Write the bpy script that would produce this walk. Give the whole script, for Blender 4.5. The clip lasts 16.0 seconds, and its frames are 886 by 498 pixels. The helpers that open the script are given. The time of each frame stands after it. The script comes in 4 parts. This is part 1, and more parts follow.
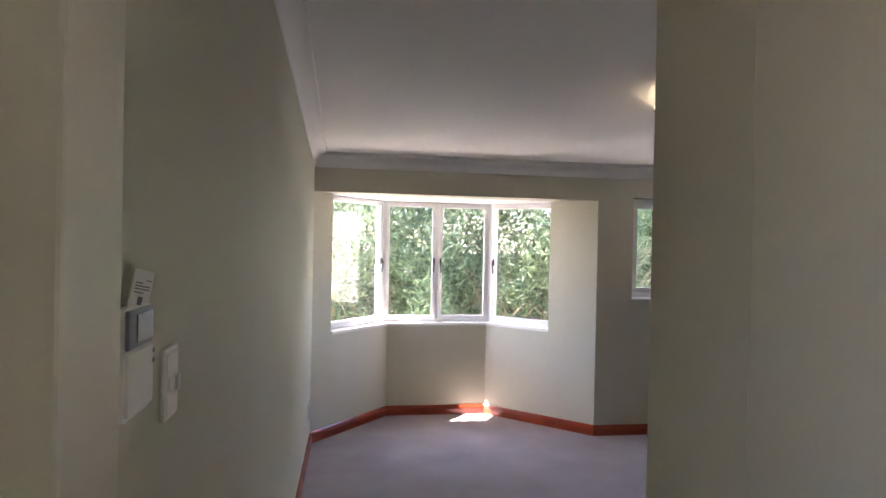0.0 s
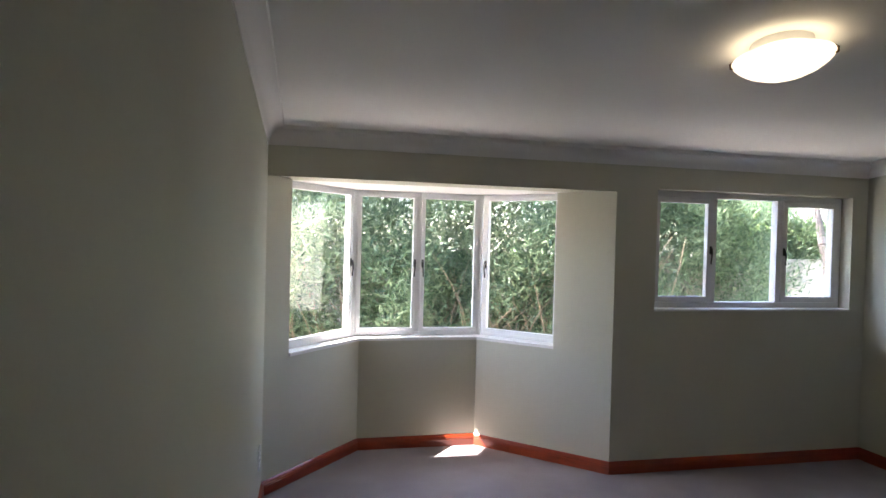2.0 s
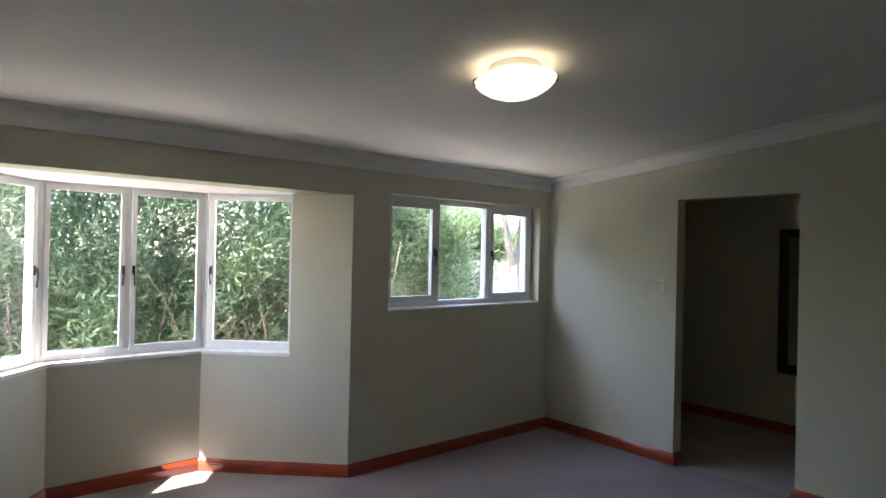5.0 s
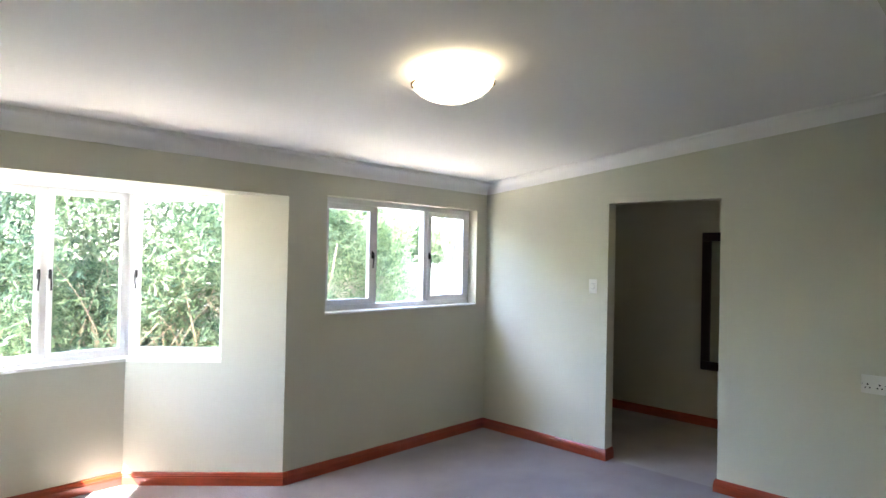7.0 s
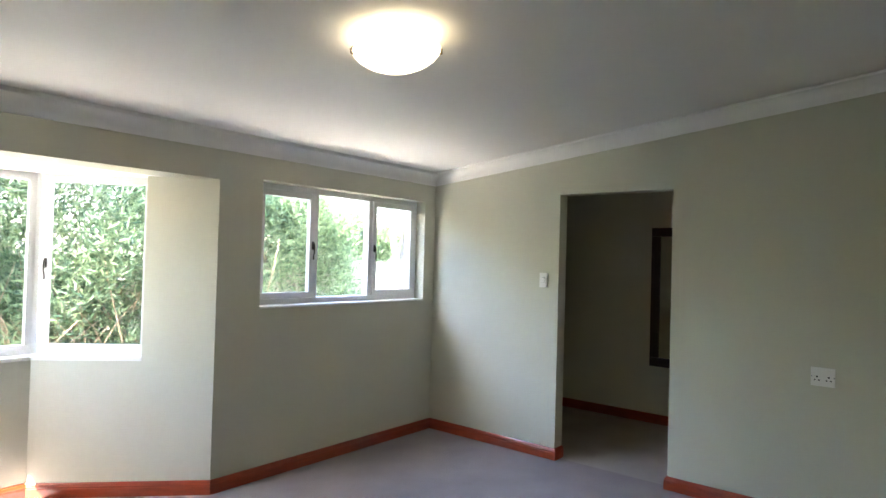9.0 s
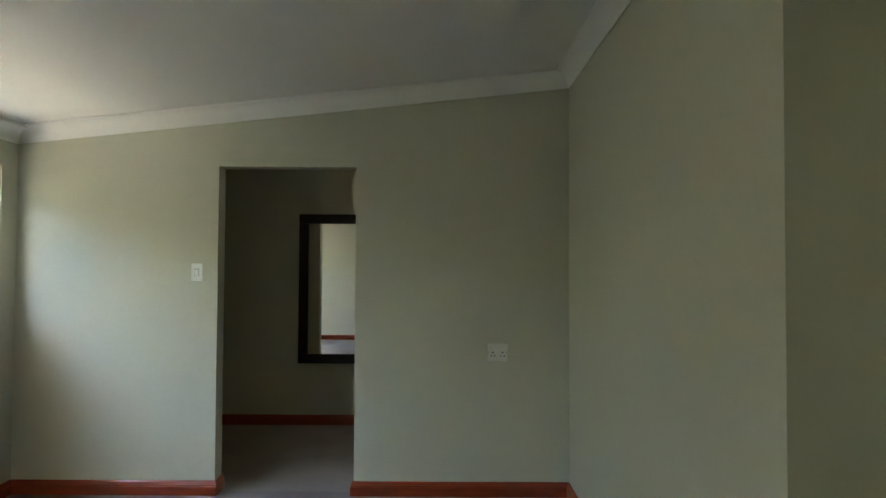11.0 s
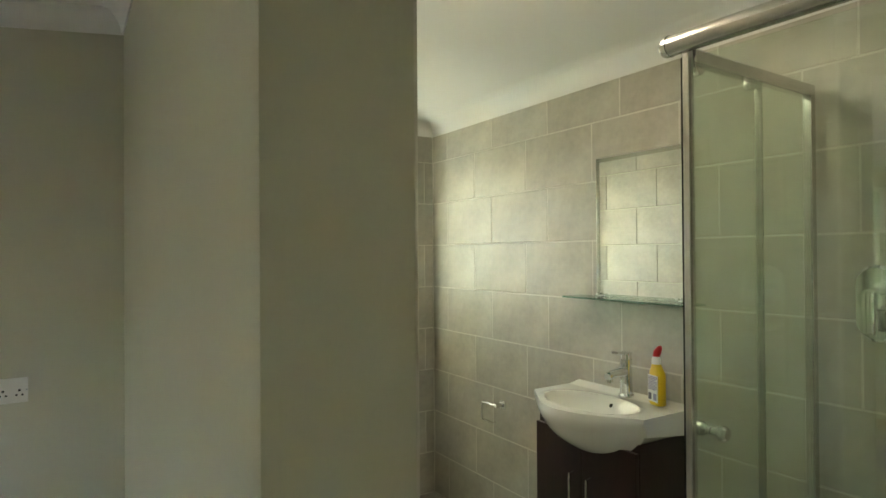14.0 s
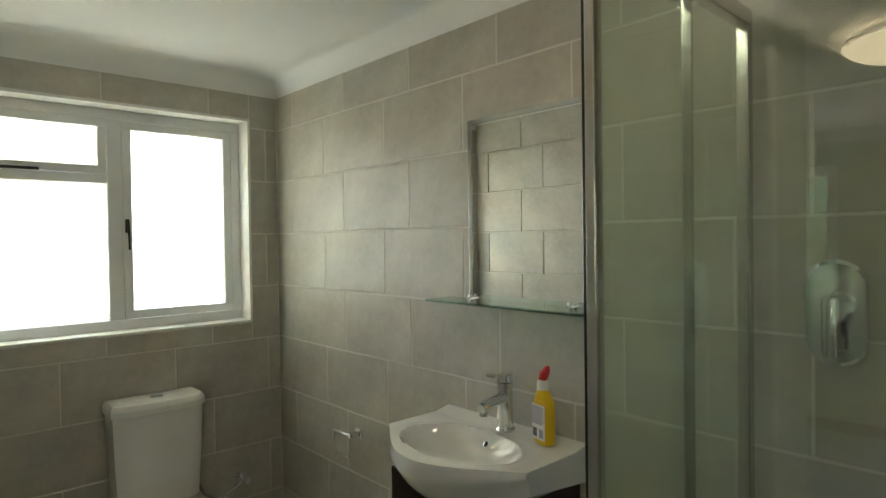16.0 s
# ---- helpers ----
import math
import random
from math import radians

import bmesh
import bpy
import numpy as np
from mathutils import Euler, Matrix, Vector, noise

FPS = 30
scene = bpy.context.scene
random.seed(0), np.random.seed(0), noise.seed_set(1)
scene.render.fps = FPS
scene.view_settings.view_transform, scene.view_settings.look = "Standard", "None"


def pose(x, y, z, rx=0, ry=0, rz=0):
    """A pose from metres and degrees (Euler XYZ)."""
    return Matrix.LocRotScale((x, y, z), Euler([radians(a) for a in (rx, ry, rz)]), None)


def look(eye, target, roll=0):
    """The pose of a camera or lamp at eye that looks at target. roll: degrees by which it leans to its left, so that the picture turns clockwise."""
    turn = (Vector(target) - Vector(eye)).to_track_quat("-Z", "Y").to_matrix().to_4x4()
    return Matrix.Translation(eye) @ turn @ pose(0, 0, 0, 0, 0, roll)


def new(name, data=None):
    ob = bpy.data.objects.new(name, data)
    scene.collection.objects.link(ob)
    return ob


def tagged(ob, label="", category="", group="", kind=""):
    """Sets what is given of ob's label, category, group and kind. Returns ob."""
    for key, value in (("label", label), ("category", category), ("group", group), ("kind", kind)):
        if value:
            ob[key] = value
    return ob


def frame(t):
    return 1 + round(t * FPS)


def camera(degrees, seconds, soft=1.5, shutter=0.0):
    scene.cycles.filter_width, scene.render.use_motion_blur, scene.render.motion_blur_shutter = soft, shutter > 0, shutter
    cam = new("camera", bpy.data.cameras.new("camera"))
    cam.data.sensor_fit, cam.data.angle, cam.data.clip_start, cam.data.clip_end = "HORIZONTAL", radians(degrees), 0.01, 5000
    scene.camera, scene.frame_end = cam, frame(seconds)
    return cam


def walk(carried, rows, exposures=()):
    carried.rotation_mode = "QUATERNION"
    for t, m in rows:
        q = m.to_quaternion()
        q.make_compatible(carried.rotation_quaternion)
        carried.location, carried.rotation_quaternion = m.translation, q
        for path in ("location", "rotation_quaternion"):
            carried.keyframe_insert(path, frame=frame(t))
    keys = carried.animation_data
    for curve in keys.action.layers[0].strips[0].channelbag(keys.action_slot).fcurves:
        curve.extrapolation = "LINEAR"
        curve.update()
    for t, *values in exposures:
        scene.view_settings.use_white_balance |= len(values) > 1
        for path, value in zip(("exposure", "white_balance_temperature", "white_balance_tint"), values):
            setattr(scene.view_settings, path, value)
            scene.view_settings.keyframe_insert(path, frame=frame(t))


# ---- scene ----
cam = camera(72.5, 16.0)
PATH = [
    (0, (0.649, 0.003, 1.594), (0.950, 1.98, 1.581), 1.2),
    (0.5, (0.609, 0.283, 1.595), (0.933, 2.256, 1.583), 1.3),
    (1, (0.667, 0.556, 1.64), (0.995, 2.526, 1.613), 1.4),
    (1.5, (0.623, 0.798, 1.626), (0.995, 2.757, 1.598), 1.4),
    (2, (0.617, 0.988, 1.63), (1.046, 2.932, 1.599), 1.5),
    (2.5, (0.610, 1.089, 1.587), (1.186, 2.992, 1.578), 1.5),
    (3, (0.687, 1.06, 1.598), (1.417, 2.908, 1.592), 1.3),
    (3.5, (0.632, 1.090, 1.604), (1.565, 2.843, 1.602), 1.3),
    (4, (0.547, 1.140, 1.597), (1.651, 2.796, 1.604), 1.3),
    (4.5, (0.485, 1.175, 1.612), (1.701, 2.760, 1.615), 1.3),
    (5, (0.452, 1.195, 1.612), (1.740, 2.725, 1.620), 1.3),
    (7.5, (0.450, 1.200, 1.609), (1.913, 2.564, 1.632), 1.2),
    (8, (0.448, 1.200, 1.607), (1.932, 2.540, 1.632), 1.2),
    (10.3, (1.017, 1.919, 1.413), (2.897, 2.6, 1.47), 1.2),
    (10.5, (1.033, 2.047, 1.417), (2.974, 2.527, 1.475), 0.9),
    (11, (1.052, 2.196, 1.441), (3.051, 2.195, 1.493), 0.3),
    (11.5, (1.079, 2.184, 1.44), (3.045, 1.818, 1.493), 0.1),
    (12, (1.055, 2.099, 1.449), (2.964, 1.504, 1.497), -0.2),
    (12.5, (1.128, 2.09, 1.452), (2.946, 1.258, 1.496), -0.3),
    (13, (1.28, 1.942, 1.463), (3.043, 0.999, 1.509), -0.5),
    (13.5, (1.395, 1.784, 1.474), (3.131, 0.791, 1.507), -0.4),
    (14, (1.549, 1.646, 1.491), (3.244, 0.584, 1.506), -0.4),
    (14.5, (1.679, 1.513, 1.507), (3.305, 0.349, 1.499), -0.5),
    (15, (1.785, 1.348, 1.506), (3.329, 0.077, 1.497), -0.6),
    (15.5, (1.876, 1.196, 1.499), (3.373, -0.131, 1.481), -0.5),
    (16, (1.971, 1.113, 1.502), (3.455, -0.228, 1.47), -0.8),
]
EXPOSURES = [(0.0, 4.52, 6750, 27), (1.0, 4.28, 6600, 23), (2.0, 3.9, 6500, 20), (3.5, 3.87, 6550, 18), (5.0, 3.9, 6550, 17), (7.2, 5.5, 6450, 16), (8.3, 5.48, 6450, 16),
             (10.3, 4.5, 7050, 6), (11.0, 4.7, 7150, 5), (12.0, 5.1, 7600, 5), (13.5, 5.2, 7700, 7), (14.5, 5.1, 7400, 11), (15.2, 4.87, 7100, 14), (16.0, 4.55, 7000, 16)]
walk(cam, [(t, look(eye, target, roll)) for t, eye, target, roll in PATH],
     exposures=EXPOSURES)

# ---- light ----
world = bpy.data.worlds.new("sky")
scene.world = world
world.use_nodes = True
wn = world.node_tree
sky = wn.nodes.new("ShaderNodeTexSky")
sky.sky_type, sky.sun_disc = "NISHITA", False
SUN_FROM = Vector((-0.88, -0.008, 1.0)).normalized()
sky.sun_elevation = math.asin(SUN_FROM.z)
sky.sun_rotation = math.atan2(SUN_FROM.x, SUN_FROM.y)
wn.links.new(sky.outputs[0], wn.nodes["Background"].inputs[0])
wn.nodes["Background"].inputs[1].default_value = 0.15
sun = new("sun", bpy.data.lights.new("sun", "SUN"))
sun.data.energy, sun.data.angle, sun.data.color = 3.2, radians(0.5), (1.0, 0.95, 0.88)
sun.matrix_world = look(SUN_FROM * 30, (0, 0, 0))


# ---- materials ----
def material(name, color, rough=0.6, metal=0.0, vary=0.08, scale=6.0, grain=200.0, bump=0.1, bump_d=0.002, coat=0.0, stretch=(1, 1, 1),
             color2=None, per_object=0.0, spec=0.5):
    """A painted, woven or mineral surface: colour that drifts at two scales, and fine relief."""
    m = bpy.data.materials.new(name)
    m.use_nodes = True
    nt = m.node_tree
    b = nt.nodes["Principled BSDF"]
    b.inputs["Roughness"].default_value, b.inputs["Metallic"].default_value = rough, metal
    b.inputs["Coat Weight"].default_value = coat
    b.inputs["Specular IOR Level"].default_value = spec
    tc, mp = nt.nodes.new("ShaderNodeTexCoord"), nt.nodes.new("ShaderNodeMapping")
    mp.inputs["Scale"].default_value = stretch
    nt.links.new(tc.outputs["Object"], mp.inputs[0])
    n1, n2 = nt.nodes.new("ShaderNodeTexNoise"), nt.nodes.new("ShaderNodeTexNoise")
    n1.inputs["Scale"].default_value, n1.inputs["Detail"].default_value = scale, 5
    n2.inputs["Scale"].default_value, n2.inputs["Detail"].default_value = grain, 3
    for n in (n1, n2):
        nt.links.new(mp.outputs[0], n.inputs["Vector"])
    add = nt.nodes.new("ShaderNodeMath")
    add.operation = "MULTIPLY_ADD"
    add.inputs[1].default_value = 0.35
    nt.links.new(n2.outputs["Fac"], add.inputs[0])
    nt.links.new(n1.outputs["Fac"], add.inputs[2])
    last = add
    if per_object:
        oi, more = nt.nodes.new("ShaderNodeObjectInfo"), nt.nodes.new("ShaderNodeMath")
        more.operation = "MULTIPLY_ADD"
        more.inputs[1].default_value = per_object
        nt.links.new(oi.outputs["Random"], more.inputs[0])
        nt.links.new(add.outputs[0], more.inputs[2])
        last = more
    ramp = nt.nodes.new("ShaderNodeValToRGB")
    c = Vector(color)
    lo, hi = c * (1 - vary), (Vector(color2) if color2 else c * (1 + vary))
    ramp.color_ramp.elements[0].position, ramp.color_ramp.elements[0].color = 0.4, (*lo, 1)
    ramp.color_ramp.elements[1].position, ramp.color_ramp.elements[1].color = 0.95 + per_object, (*hi, 1)
    nt.links.new(last.outputs[0], ramp.inputs[0])
    nt.links.new(ramp.outputs[0], b.inputs["Base Color"])
    if bump:
        bp = nt.nodes.new("ShaderNodeBump")
        bp.inputs["Strength"].default_value, bp.inputs["Distance"].default_value = bump, bump_d
        nt.links.new(n2.outputs["Fac"], bp.inputs["Height"])
        nt.links.new(bp.outputs[0], b.inputs["Normal"])
    return m


def glass(name, tint=(1, 1, 1), clear=0.93, gloss=0.04):
    """A thin sheet: mostly see-through, with the mirror gloss of glass."""
    m = bpy.data.materials.new(name)
    m.use_nodes = True
    nt = m.node_tree
    nt.nodes.remove(nt.nodes["Principled BSDF"])
    tr, gl = nt.nodes.new("ShaderNodeBsdfTransparent"), nt.nodes.new("ShaderNodeBsdfGlossy")
    mix, lw = nt.nodes.new("ShaderNodeMixShader"), nt.nodes.new("ShaderNodeLayerWeight")
    tr.inputs[0].default_value = (*[clear * c for c in tint], 1)
    gl.inputs["Roughness"].default_value = 0.0
    lw.inputs[0].default_value = 0.5
    pw, ma = nt.nodes.new("ShaderNodeMath"), nt.nodes.new("ShaderNodeMath")
    pw.operation, ma.operation = "POWER", "MULTIPLY_ADD"
    pw.inputs[1].default_value, ma.inputs[1].default_value, ma.inputs[2].default_value = 5.0, 1 - gloss, gloss
    nt.links.new(lw.outputs["Facing"], pw.inputs[0])
    nt.links.new(pw.outputs[0], ma.inputs[0])
    nt.links.new(ma.outputs[0], mix.inputs[0])
    nt.links.new(tr.outputs[0], mix.inputs[1])
    nt.links.new(gl.outputs[0], mix.inputs[2])
    nt.links.new(mix.outputs[0], nt.nodes["Material Output"].inputs[0])
    return m


def glowing(name, color, strength):
    m = bpy.data.materials.new(name)
    m.use_nodes = True
    b = m.node_tree.nodes["Principled BSDF"]
    b.inputs["Base Color"].default_value = (0.85, 0.82, 0.75, 1)
    b.inputs["Roughness"].default_value = 0.25
    b.inputs["Emission Color"].default_value, b.inputs["Emission Strength"].default_value = (*color, 1), strength
    return m


def leafy(name, lo, hi, through_=0.35):
    m = bpy.data.materials.new(name)
    m.use_nodes = True
    nt = m.node_tree
    b = nt.nodes["Principled BSDF"]
    b.inputs["Roughness"].default_value = 0.42
    g, ramp = nt.nodes.new("ShaderNodeNewGeometry"), nt.nodes.new("ShaderNodeValToRGB")
    ramp.color_ramp.elements[0].color, ramp.color_ramp.elements[1].color = (*lo, 1), (*hi, 1)
    nt.links.new(g.outputs["Random Per Island"], ramp.inputs[0])
    nt.links.new(ramp.outputs[0], b.inputs["Base Color"])
    t, mix = nt.nodes.new("ShaderNodeBsdfTranslucent"), nt.nodes.new("ShaderNodeMixShader")
    nt.links.new(ramp.outputs[0], t.inputs[0])
    mix.inputs[0].default_value = through_
    nt.links.new(b.outputs[0], mix.inputs[1])
    nt.links.new(t.outputs[0], mix.inputs[2])
    nt.links.new(mix.outputs[0], nt.nodes["Material Output"].inputs[0])
    return m


WALL = material("wall_paint", (0.59, 0.58, 0.47), 0.62, vary=0.03, scale=1.5, grain=90, bump=0.12, bump_d=0.003)
CEIL = material("ceiling_paint", (0.85, 0.84, 0.82), 0.75, vary=0.02, scale=1.2, grain=120, bump=0.06)
WHITE = material("white_gloss_paint", (0.80, 0.80, 0.80), 0.32, vary=0.03, scale=4, grain=60, bump=0.05)
SILL = material("white_plaster", (0.80, 0.79, 0.76), 0.6, vary=0.03, scale=3, grain=80, bump=0.12)
DOORP = material("cream_door_paint", (0.66, 0.63, 0.53), 0.38, vary=0.03, scale=2, grain=70, bump=0.06)
CARPET = material("carpet_pile", (0.34, 0.305, 0.31), 0.95, vary=0.16, scale=2.2, grain=420, bump=0.8, bump_d=0.006, spec=0.1)
CARPET_D = material("dressing_carpet_pile", (0.42, 0.38, 0.36), 0.95, vary=0.16, scale=2.2, grain=420, bump=0.8, bump_d=0.006, spec=0.1)
SKIRT = material("red_varnished_wood", (0.29, 0.042, 0.013), 0.28, vary=0.35, scale=5, grain=60, bump=0.08, coat=0.4, stretch=(1, 1, 6))
DARKWOOD = material("dark_stained_wood", (0.026, 0.012, 0.011), 0.35, vary=0.4, scale=6, grain=90, bump=0.1, stretch=(1, 1, 0.15))
PLASTIC = material("white_plastic", (0.80, 0.79, 0.75), 0.3, vary=0.02, bump=0)
GREYP = material("grey_plastic", (0.22, 0.24, 0.27), 0.35, vary=0.05, bump=0)
LCD = material("lcd_glass", (0.13, 0.16, 0.15), 0.12, vary=0.05, bump=0)
BLACK = material("black_iron", (0.015, 0.015, 0.016), 0.4, metal=0.4, vary=0.2, bump=0.05)
# shade inside uncut holes, put into the colour; also the black shower seal
HOLE = material("dark_hole", (0.01, 0.01, 0.01), 0.8, vary=0, bump=0)
CHROME = material("chrome", (0.82, 0.83, 0.84), 0.08, metal=1.0, vary=0.02, bump=0)
ALU = material("polished_aluminium", (0.55, 0.55, 0.54), 0.22, metal=1.0, vary=0.06, bump=0.02, stretch=(20, 20, 1))
BRASS = material("dark_brass", (0.16, 0.11, 0.06), 0.3, metal=1.0, vary=0.1, bump=0)
CERAMIC = material("white_ceramic", (0.82, 0.81, 0.78), 0.09, vary=0.01, bump=0, coat=0.5)
TILE = material("stone_look_tile", (0.44, 0.405, 0.345), 0.31, vary=0.16, scale=4.2, grain=38, bump=0.08, color2=(0.57, 0.535, 0.46), per_object=0.10)
GROUT = material("pale_grout", (0.66, 0.63, 0.56), 0.85, vary=0.06, grain=150, bump=0.2)
FTILE = material("pale_floor_tile", (0.52, 0.49, 0.44), 0.3, vary=0.08, scale=5, grain=40, bump=0.05, per_object=0.1)
MIRROR = material("silvered_mirror", (0.93, 0.94, 0.94), 0.0, metal=1.0, vary=0, bump=0)
FROST_EDGE = material("bevelled_mirror_border", (0.62, 0.63, 0.60), 0.12, metal=1.0, vary=0.03, bump=0)
YELLOW = material("yellow_plastic", (0.75, 0.50, 0.015), 0.3, vary=0.04, bump=0)
RED = material("red_plastic", (0.60, 0.02, 0.018), 0.3, vary=0.03, bump=0)
PAPER = material("printed_paper", (0.78, 0.77, 0.74), 0.8, vary=0.03, bump=0.05)
INK = material("grey_ink", (0.16, 0.15, 0.19), 0.7, vary=0.1, bump=0)
INK2 = material("violet_label_ink", (0.34, 0.31, 0.42), 0.6, vary=0.1, bump=0)
BARK = material("grey_bark", (0.15, 0.135, 0.125), 0.9, vary=0.4, scale=9, grain=40, bump=0.8, bump_d=0.01, stretch=(1, 1, 0.3))
STEM = material("brown_stem", (0.30, 0.23, 0.15), 0.8, vary=0.3, scale=20, grain=60, bump=0.3)
LEAF = leafy("oleander_leaf", (0.045, 0.10, 0.052), (0.32, 0.42, 0.235), 0.45)
LEAF2 = leafy("tree_leaf", (0.04, 0.075, 0.025), (0.11, 0.17, 0.05))
FENCE = material("concrete_fence", (0.42, 0.38, 0.31), 0.9, vary=0.2, scale=2, grain=30, bump=0.4, bump_d=0.006)
GROUND = material("dry_garden_soil", (0.46, 0.42, 0.35), 0.95, vary=0.35, scale=1.2, grain=25, bump=0.6, bump_d=0.02)
EAVE = material("white_eave_board", (0.78, 0.78, 0.76), 0.6, vary=0.03, scale=3, grain=50, bump=0.05)
ROOF = material("roof_sheet", (0.25, 0.22, 0.20), 0.7, vary=0.15, scale=2, grain=30, bump=0.2)
LAMPGLOW = glowing("lit_opal_glass", (1.0, 0.86, 0.56), 0.13)
BLAMPGLOW = glowing("lit_bathroom_glass", (1.0, 0.92, 0.76), 0.6)
PANE = glass("window_glass", clear=0.97)
SHOWERGLASS = glass("shower_glass", tint=(0.94, 0.995, 0.95), clear=0.995, gloss=0.11)
SHELFGLASS = glass("shelf_glass", tint=(0.72, 0.93, 0.86), clear=0.85)
FROST = bpy.data.materials.new("frosted_glass")
FROST.use_nodes = True
_n = FROST.node_tree
_t, _m = _n.nodes.new("ShaderNodeBsdfTranslucent"), _n.nodes.new("ShaderNodeMixShader")
_t.inputs[0].default_value = (0.97, 0.94, 0.85, 1)
_n.nodes["Principled BSDF"].inputs["Roughness"].default_value = 0.25
_n.nodes["Principled BSDF"].inputs["Base Color"].default_value = (0.8, 0.82, 0.8, 1)
_no, _ra = _n.nodes.new("ShaderNodeTexNoise"), _n.nodes.new("ShaderNodeValToRGB")
_tc = _n.nodes.new("ShaderNodeTexCoord")
_n.links.new(_tc.outputs["Object"], _no.inputs["Vector"])
_no.inputs["Scale"].default_value, _no.inputs["Detail"].default_value = 5.0, 1.0
_ra.color_ramp.elements[0].position, _ra.color_ramp.elements[0].color = 0.35, (0.80, 0.82, 0.66, 1)
_ra.color_ramp.elements[1].position, _ra.color_ramp.elements[1].color = 0.62, (0.97, 0.95, 0.88, 1)
_n.links.new(_no.outputs["Fac"], _ra.inputs[0])
_n.links.new(_ra.outputs[0], _t.inputs[0])
_m.inputs[0].default_value = 0.92
_n.links.new(_n.nodes["Principled BSDF"].outputs[0], _m.inputs[1])
_n.links.new(_t.outputs[0], _m.inputs[2])
_n.links.new(_m.outputs[0], _n.nodes["Material Output"].inputs[0])


# ---- mesh helpers ----
def finish(name, bm, mat, smooth=False):
    bmesh.ops.recalc_face_normals(bm, faces=bm.faces)
    me = bpy.data.meshes.new(name)
    bm.to_mesh(me)
    bm.free()
    me.materials.append(mat)
    if smooth:
        me.polygons.foreach_set("use_smooth", [True] * len(me.polygons))
        me.set_sharp_from_angle(angle=radians(38))
    return me


def part(name, bm, mat, parent=None, label="", smooth=False, at=None):
    ob = new(name, finish(name, bm, mat, smooth))
    if parent:
        ob.parent = parent
    if at is not None:
        ob.matrix_local = at
    return tagged(ob, label)


def thing(name, m, label, category, group="", kind=""):
    ob = new(name)
    ob.empty_display_size = 0.05
    ob.matrix_world = m
    return tagged(ob, label, category, group, kind)


def structure(name, bm, mat, label, smooth=False, category=""):
    return tagged(part(name, bm, mat, None, label, smooth), kind="structure", category=category or name.split("_")[0])


def box(bm, a, b, bevel=0.0, m=None):
    """An axis-aligned block from corner a to corner b."""
    c = [(x + y) / 2 for x, y in zip(a, b)]
    s = [abs(y - x) for x, y in zip(a, b)]
    vs = bmesh.ops.create_cube(bm, size=1, matrix=Matrix.Translation(c) @ Matrix.Diagonal((*s, 1)))["verts"]
    if bevel:
        es = list({e for v in vs for e in v.link_edges})
        r = bmesh.ops.bevel(bm, geom=es, offset=bevel, segments=2, affect="EDGES", profile=0.6)
        vs = list({v for v in r["verts"]} | {v for v in vs if v.is_valid})
    if m is not None:
        bmesh.ops.transform(bm, matrix=m, verts=[v for v in vs if v.is_valid])
    return bm


def blk(a, b, bevel=0.0):
    return box(bmesh.new(), a, b, bevel)


def prism(bm, pts, z0, z1):
    lo, hi = [bm.verts.new((x, y, z0)) for x, y in pts], [bm.verts.new((x, y, z1)) for x, y in pts]
    n = len(pts)
    for i in range(n):
        bm.faces.new((lo[i], lo[(i + 1) % n], hi[(i + 1) % n], hi[i]))
    bm.faces.new(lo[::-1]), bm.faces.new(hi)
    return bm


def cyl(bm, a, b, r, seg=16, r2=None):
    a, b = Vector(a), Vector(b)
    d = b - a
    m = Matrix.Translation((a + b) / 2) @ d.to_track_quat("Z", "Y").to_matrix().to_4x4()
    bmesh.ops.create_cone(bm, cap_ends=True, segments=seg, radius1=r, radius2=r if r2 is None else r2, depth=d.length, matrix=m)
    return bm


def lathe(profile, seg=40, m=None):
    """Turned about z: (radius, height) pairs."""
    bm = bmesh.new()
    rings = []
    for r, z in profile:
        rings.append([bm.verts.new((r * math.cos(2 * math.pi * i / seg), r * math.sin(2 * math.pi * i / seg), z)) for i in range(seg)] if r > 1e-5
                     else [bm.verts.new((0, 0, z))])
    for p, q in zip(rings, rings[1:]):
        for i in range(seg):
            j = (i + 1) % seg
            f = [p[i % len(p)], p[j % len(p)], q[j % len(q)], q[i % len(q)]]
            f = list(dict.fromkeys(f))
            if len(f) > 2:
                bm.faces.new(f)
    if m is not None:
        bmesh.ops.transform(bm, matrix=m, verts=bm.verts)
    return bm


def tube(pts, r, seg=10):
    """A round bar along a line of points."""
    bm = bmesh.new()
    rings = []
    for i, p in enumerate(pts):
        p = Vector(p)
        d = (Vector(pts[min(i + 1, len(pts) - 1)]) - Vector(pts[max(i - 1, 0)])).normalized()
        q = d.to_track_quat("Z", "Y")
        rr = r[i] if isinstance(r, (list, tuple)) else r
        rings.append([bm.verts.new(p + q @ Vector((rr * math.cos(2 * math.pi * k / seg), rr * math.sin(2 * math.pi * k / seg), 0))) for k in range(seg)])
    for a, b in zip(rings, rings[1:]):
        best = min(range(seg), key=lambda s: (a[0].co - b[s].co).length)
        for k in range(seg):
            bm.faces.new((a[k], a[(k + 1) % seg], b[(k + 1 + best) % seg], b[(k + best) % seg]))
    bm.faces.new(rings[0][::-1]), bm.faces.new(rings[-1])
    return bm


